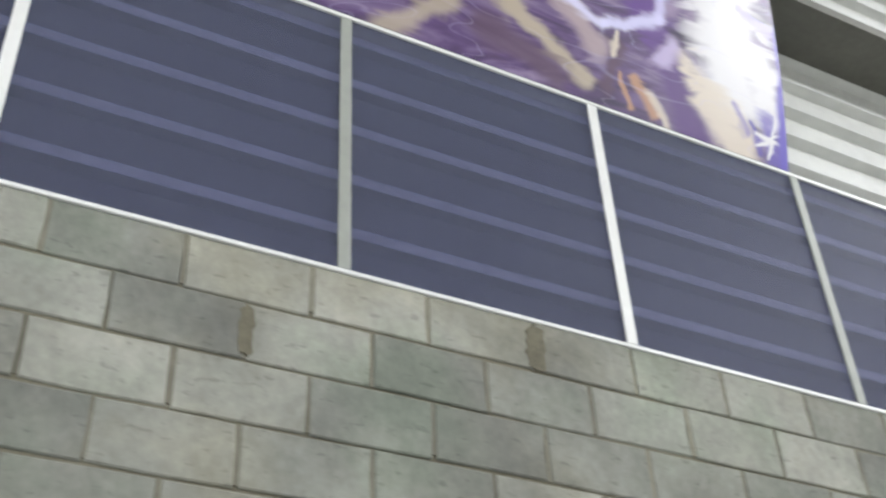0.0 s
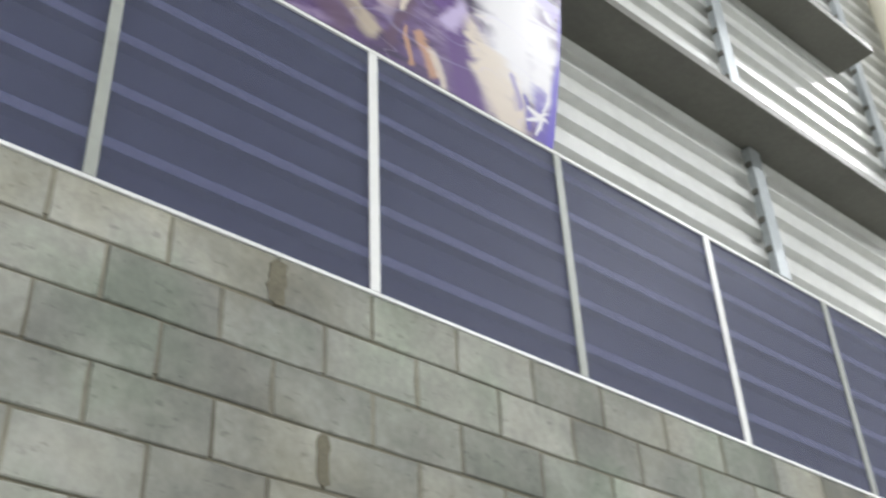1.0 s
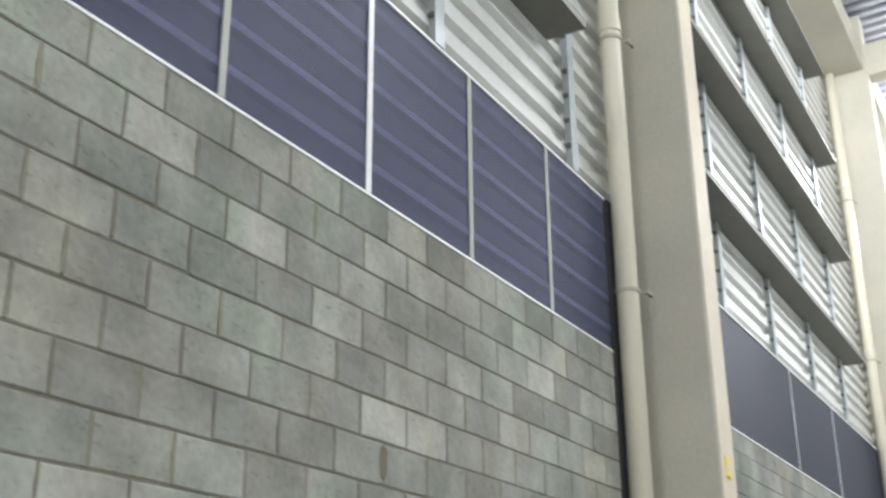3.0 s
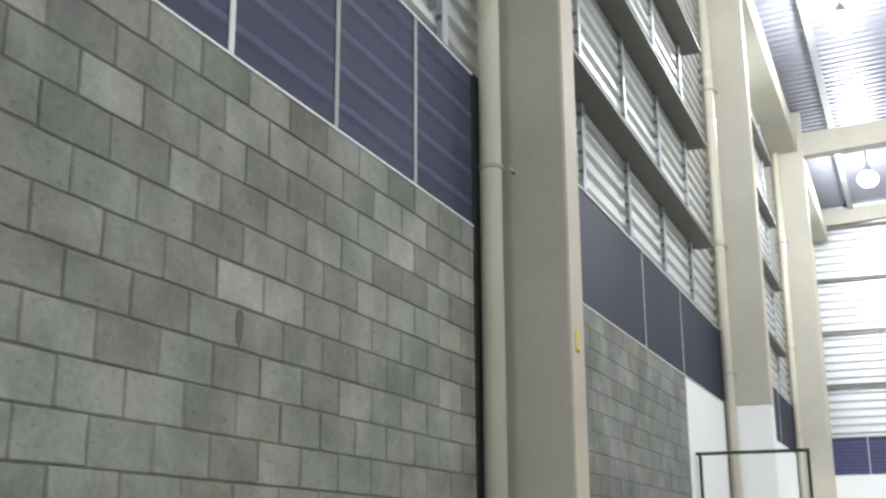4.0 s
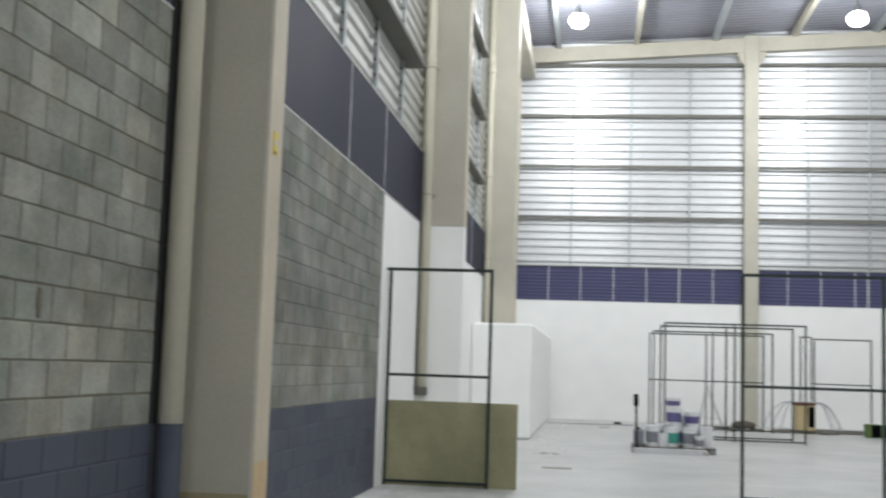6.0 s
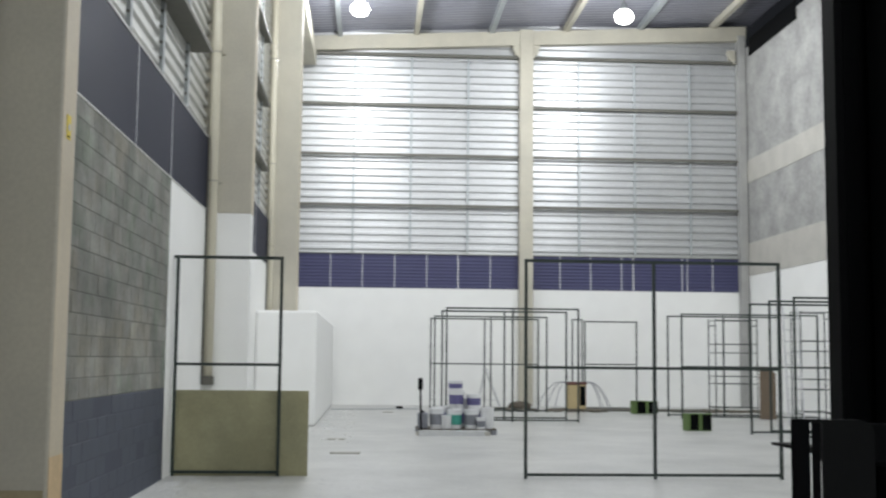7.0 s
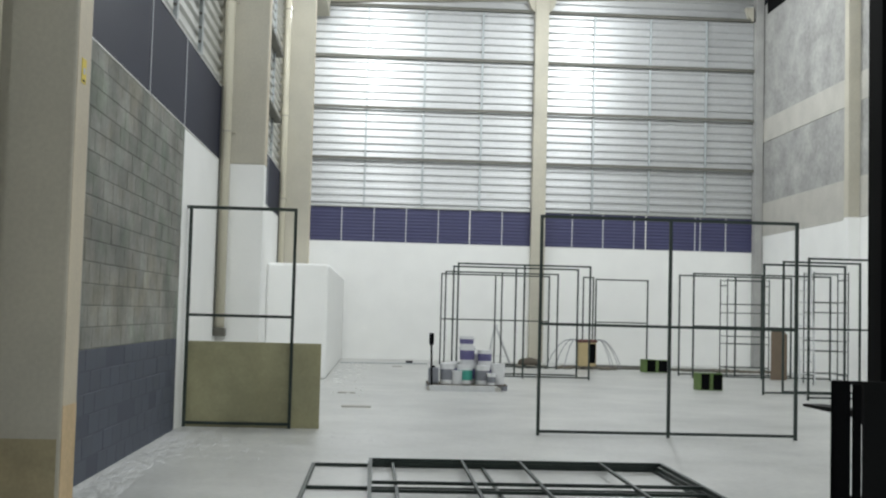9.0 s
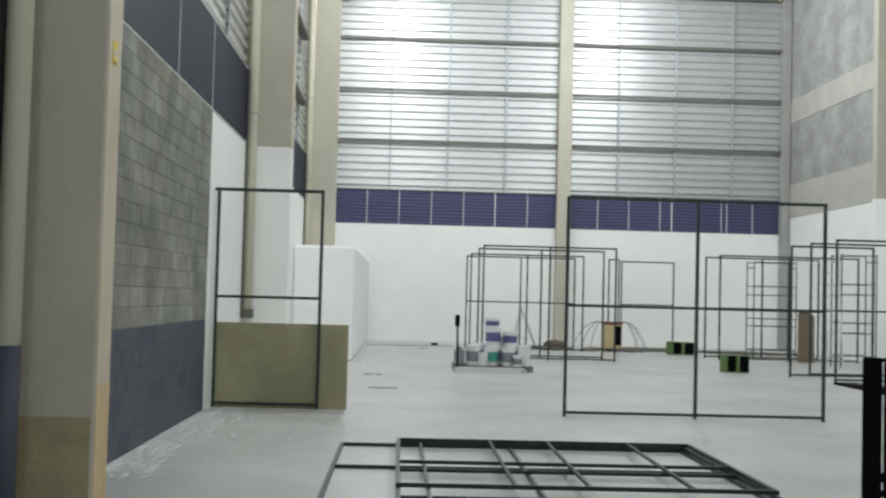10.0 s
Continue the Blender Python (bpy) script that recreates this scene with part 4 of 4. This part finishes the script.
def fork_truck():
    ob = empty("fork_lift", Matrix.Translation((6.0, -2.08, 0)))
    # mast: two channels each side, chain and cross heads; local y runs to the side, x ahead
    for y, x in ((0.0, 0.0), (-0.95, 0.0)):
        bm = slab(x - 0.07, x + 0.07, y - 0.02, y + 0.02, 0.08, 3.6, 0.005)
        box(bm, x - 0.07, x - 0.05, y - 0.09, y - 0.02, 0.08, 3.6)
        box(bm, x + 0.05, x + 0.07, y - 0.09, y - 0.02, 0.08, 3.6)
        part("mast_channel", bm, BLACK, ob)
        bm = slab(x - 0.05, x + 0.05, y - 0.13, y - 0.1, 0.15, 3.5, 0.005)
        box(bm, x - 0.05, x - 0.035, y - 0.18, y - 0.13, 0.15, 3.5)
        part("inner_channel", bm, BLACK, ob)
    for z in (0.3, 2.2, 3.5):
        part("cross_head", slab(-0.06, 0.06, -0.94, -0.03, z, z + 0.12, 0.01), BLACK, ob)
    part("lift_cylinder", rod(bmesh.new(), (-0.02, -0.28, 0.3), (-0.02, -0.28, 2.4), 0.045, 16), BLACK, ob, smooth=True)
    part("hose", rod(bmesh.new(), (-0.05, -0.36, 0.3), (-0.05, -0.37, 2.9), 0.018, 10), RUBBER, ob)
    # cab panel behind the mast
    part("counter_mass", slab(0.09, 0.2, -1.2, -0.1, 0.1, 3.55, 0.03), BLACK, ob)
    body = part("body", slab(-0.32, -0.1, -1.15, -0.105, 0.12, 3.5, 0.02), BLACK, ob)
    part("service_cover", rod(bmesh.new(), (-0.345, -0.235, 2.9), (-0.321, -0.235, 2.9), 0.09, 28), BLACK, body, "round cover plate")
    bm = bmesh.new()
    for k in range(10):
        a0, a1 = math.pi * k / 10, math.pi * (k + 1) / 10
        rod(bm, (-0.37, -0.225 - 0.06 * math.cos(a0), 2.15 + 0.06 * math.sin(a0)), (-0.37, -0.225 - 0.06 * math.cos(a1), 2.15 + 0.06 * math.sin(a1)), 0.014, 8)
    for s in (-1, 1):
        rod(bm, (-0.37, -0.225 + s * 0.06, 2.15), (-0.32, -0.225 + s * 0.06, 2.13), 0.014, 8)
    part("grab_handle", bm, RUBBER, body, "worn dark grab handle")
    stick = part("sticker", slab(-0.324, -0.3205, -0.207, -0.167, 1.25, 1.395), WHITEP, body, "white printed sticker")
    for z in (1.365, 1.315, 1.285):
        part("print_bar", slab(-0.326, -0.3242, -0.2, -0.175, z, z + 0.012), GREYP, stick)
    part("blue_tag", slab(-0.326, -0.3205, -0.21, -0.165, 1.19, 1.247), BLOCK_BLUE, body)
    # slotted carriage plate and forks
    car = part("carriage", slab(-0.60, -0.57, 0.0, 0.365, 1.19, 1.335, 0.006), BLACK, ob)
    car.location = (0, -0.035, 0.05)
    ring = [(0, 0.371, 0.5), (0, 0.371, 1.35), (0, 0.225, 1.35)]
    ring += [(0, 0.225 - 0.055 * math.sin(k * math.pi / 12), 1.295 + 0.055 * math.cos(k * math.pi / 12)) for k in range(1, 7)]
    ring += [(0, 0.17, 0.5)]
    part("plate", extrude(ring, (1, 0, 0), 0.018, (-0.63, 0, 0), closed=True), WORN_BLACK, car, "worn black plate with rounded corner")
    part("guard_bar", slab(-0.628, -0.612, 0.379, 0.4095, 0.3, 1.35, 0.003), BLACK, car)
    part("edge_bar", slab(-0.63, -0.612, 0.4185, 0.49, 0.2, 1.352, 0.006), BLACK, car)
    part("top_lip", slab(-0.634, -0.618, 0.372, 0.418, 1.337, 1.351, 0.002), WORN_BLACK, car)
    for z, h in ((0.895, 0.035), (0.845, 0.02), (0.72, 0.06), (0.4, 0.05)):
        part("cross_rail", slab(-0.608, -0.575, 0.0, 0.46, z, z + h), BLACK, car)
    part("carriage_arm", slab(-0.56, 0.05, -0.1, -0.02, 0.7, 0.82), BLACK, car)
    part("lower_frame", slab(-0.6, -0.1, -0.2, 0.42, 0.0, 0.3, 0.02), BLACK, car)
    bm = bmesh.new()
    vs = [bm.verts.new((x, y + 0.1, z)) for x, w, t in ((-0.55, 0.06, 0.04), (0.55, 0.05, 0.012)) for y in (-w, w) for z in (1.17, 1.17 + t)]
    bmesh.ops.convex_hull(bm, input=vs)
    part("fork_tine", bm, BLACK, car)
    for y in (-0.2, -0.9):
        wheel = part("wheel", rod(bmesh.new(), (-0.2, y - 0.09, 0.2), (-0.2, y + 0.09, 0.2), 0.2, 24), RUBBER, ob)
        part("hub", rod(bmesh.new(), (-0.2, y + 0.09, 0.2), (-0.2, y + 0.1, 0.2), 0.09, 16), STEEL, wheel)
    return tagged(ob, "black fork lift truck with tall mast and slotted carriage", "fork lift")


fork_truck()

# ---------------------------------------------------------------- painted and bare masonry, block by block
def block_mesh(name, w, h, material, seed=0):
    r = random.Random(seed)
    c, d = 0.005, 0.02
    bm = bmesh.new()
    rings = []
    corner = [(-1, -1), (-0.2, -1), (1, -1), (1, 0.1), (1, 1), (0.3, 1), (-1, 1), (-1, -0.1)]
    wob = [(r.uniform(-0.003, 0.003), r.uniform(-0.003, 0.003)) for _ in corner]
    for inset, y in ((c, 0.0), (0.0, 0.004), (0.0, d)):
        rings.append([bm.verts.new((u * (w / 2 - inset) + p, y, v * (h / 2 - inset) + q)) for (u, v), (p, q) in zip(corner, wob)])
    bm.faces.new(rings[0])
    for a, b in zip(rings, rings[1:]):
        for i in range(8):
            bm.faces.new((a[i], b[i], b[(i + 1) % 8], a[(i + 1) % 8]))
    return mesh_of(name, bm, material)


SHARED = [block_mesh("block", 0.386, 0.1905, BLOCK, k) for k in range(6)]
CUTS = {}
rng = random.Random(11)


def courses(x0, x1, z_from, z_to):
    """Middles and widths of the blocks of a running bond."""
    k = 0
    z = SILL - 0.1
    while z > z_from:
        off = 0.245 if k % 2 == 0 else 0.045
        x = math.floor((x0 - off) / 0.4) * 0.4 + off
        while x < x1:
            a, b = max(x, x0), min(x + 0.4, x1)
            if b - a > 0.05 and z < z_to:
                yield (a + b) / 2, z, b - a
            x += 0.4
        z -= 0.2
        k += 1


BAY_END = 8.6
for x, z, w in courses(0.9, BAY_END, 1.2, SILL):
    if w > 0.39:
        me = rng.choice(SHARED)
    else:
        key = round(w, 2)
        if key not in CUTS:
            CUTS[key] = block_mesh("block", w - 0.011, 0.189, BLOCK, 9)
        me = CUTS[key]
    ob = new("block", me)
    ob.parent = wall
    ob.location = (x, WALL + rng.uniform(-0.002, 0.002), z)
    ob.rotation_euler = (rng.uniform(-0.004, 0.004), rng.uniform(-0.004, 0.004), rng.uniform(-0.004, 0.004))


def joined(name, spans, material, label):
    verts, faces = [], []
    for x, z, w in spans:
        jy = rng.uniform(-0.002, 0.002)
        n = len(verts)
        for inset, y in ((0.005, 0.0), (0.0, 0.004), (0.0, 0.02)):
            hw, hh = (w - 0.007) / 2 - inset, 0.0965 - inset
            verts += [(x + a * hw, WALL + y + jy, z + b * hh) for a, b in ((-1, -1), (1, -1), (1, 1), (-1, 1))]
        faces.append((n, n + 1, n + 2, n + 3))
        for r in (0, 4):
            for i in range(4):
                j = (i + 1) % 4
                faces.append((n + r + i, n + r + 4 + i, n + r + 4 + j, n + r + j))
    me = bpy.data.meshes.new(name)
    me.from_pydata(verts, [], faces)
    me.materials.append(material)
    ob = new(name, me)
    ob.parent = wall
    return tagged(ob, label, kind="stuff")


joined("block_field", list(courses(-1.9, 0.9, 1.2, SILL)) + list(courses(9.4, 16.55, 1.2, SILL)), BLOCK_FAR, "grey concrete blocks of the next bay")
joined("blue_block_field", list(courses(-1.9, BAY_END, 0.0, 1.2)) + list(courses(9.4, 16.55, 0.0, 1.2)), BLOCK_BLUE, "blocks painted slate blue")
part("blue_joints", slab(-1.9, BAY_END, WALL + 0.005, WALL + 0.0078, 0, 1.195), MORTAR_BLUE, wall)
part("blue_joints", slab(9.4, 16.55, WALL + 0.0015, WALL + 0.0078, 0, 1.195), MORTAR_BLUE, wall)


def head_joints(x0, x1, seed, label):
    """Upright joints struck nearly flush, one sliver of mortar each, some left open."""
    r = random.Random(seed)
    verts, faces = [], []
    for x, z, w in courses(x0, x1, 1.2, SILL):
        if r.random() < 0.05 or x + w / 2 > x1 - 0.02:
            continue
        n, c, hw, y = len(verts), x + w / 2 + r.uniform(-0.002, 0.002), r.uniform(0.006, 0.011), WALL + r.uniform(0.0012, 0.0045)
        lo, hi = z - 0.1 + r.uniform(0.004, 0.02), z + 0.1 - r.uniform(0.004, 0.012)
        verts += [(c - hw, y, lo), (c + hw, y, lo), (c + hw + r.uniform(-0.003, 0.003), y, hi), (c - hw, y, hi)]
        verts += [(a, WALL + 0.0079, b) for a, _, b in verts[n:n + 4]]
        faces += [(n, n + 1, n + 2, n + 3)] + [(n + i, n + 4 + i, n + 4 + (i + 1) % 4, n + (i + 1) % 4) for i in range(4)]
    me = bpy.data.meshes.new("head_joints")
    me.from_pydata(verts, [], faces)
    me.materials.append(FLUSH)
    ob = new("head_joints", me)
    ob.parent = wall
    return tagged(ob, label, kind="stuff")


head_joints(0.9, BAY_END, 21, "brownish mortar of the upright joints")
head_joints(9.4, 16.55, 22, "brownish mortar of the upright joints")
part("bed_joints", slab(9.4, 16.55, WALL + 0.0045, WALL + 0.0078, 1.2, SILL - 0.014), BED, wall, "grey mortar of the level joints")
part("white_field", slab(16.56, FAR, WALL + 0.001, WALL + 0.0075, 0, SILL - 0.014), BLOCK_WHITE, wall, "white painted stretch of the wall")

# mortar smears over some joints
WET = mat("mortar_smear", (0.15, 0.138, 0.098), 0.9, vary=0.25, scale=12, fine=90, bump=0.4)
for x, z, w, h in ((2.645, 3.89, 0.075, 0.18), (1.645, 3.7, 0.045, 0.18), (2.845, 3.3, 0.05, 0.18), (5.44, 2.71, 0.06, 0.16), (3.62, 2.1, 0.05, 0.15), (6.9, 1.9, 0.05, 0.16)):
    r = random.Random(int(x * 100))
    ring = []
    for k in range(26):
        a = 2 * math.pi * k / 26
        c, d = math.cos(a), math.sin(a)
        q = max(abs(c), abs(d)) ** 0.8
        ring.append((x + w * 0.5 * c / q * r.uniform(0.75, 1.2), 0, z + h * 0.5 * d / q * r.uniform(0.85, 1.05)))
    part("mortar_smear", extrude(ring, (0, 1, 0), 0.006, (0, WALL - 0.0028, 0), closed=True), WET, wall, "brownish mortar smear")

# near-black strip that paints the shade between the masonry and the column
part("gap_shade_strip", slab(8.505, 8.645, WALL - 0.0075, WALL + 0.002, 1.2, BAND + 0.012), GAP_SHADE, wall, "dark strip standing in for the shade beside the column")
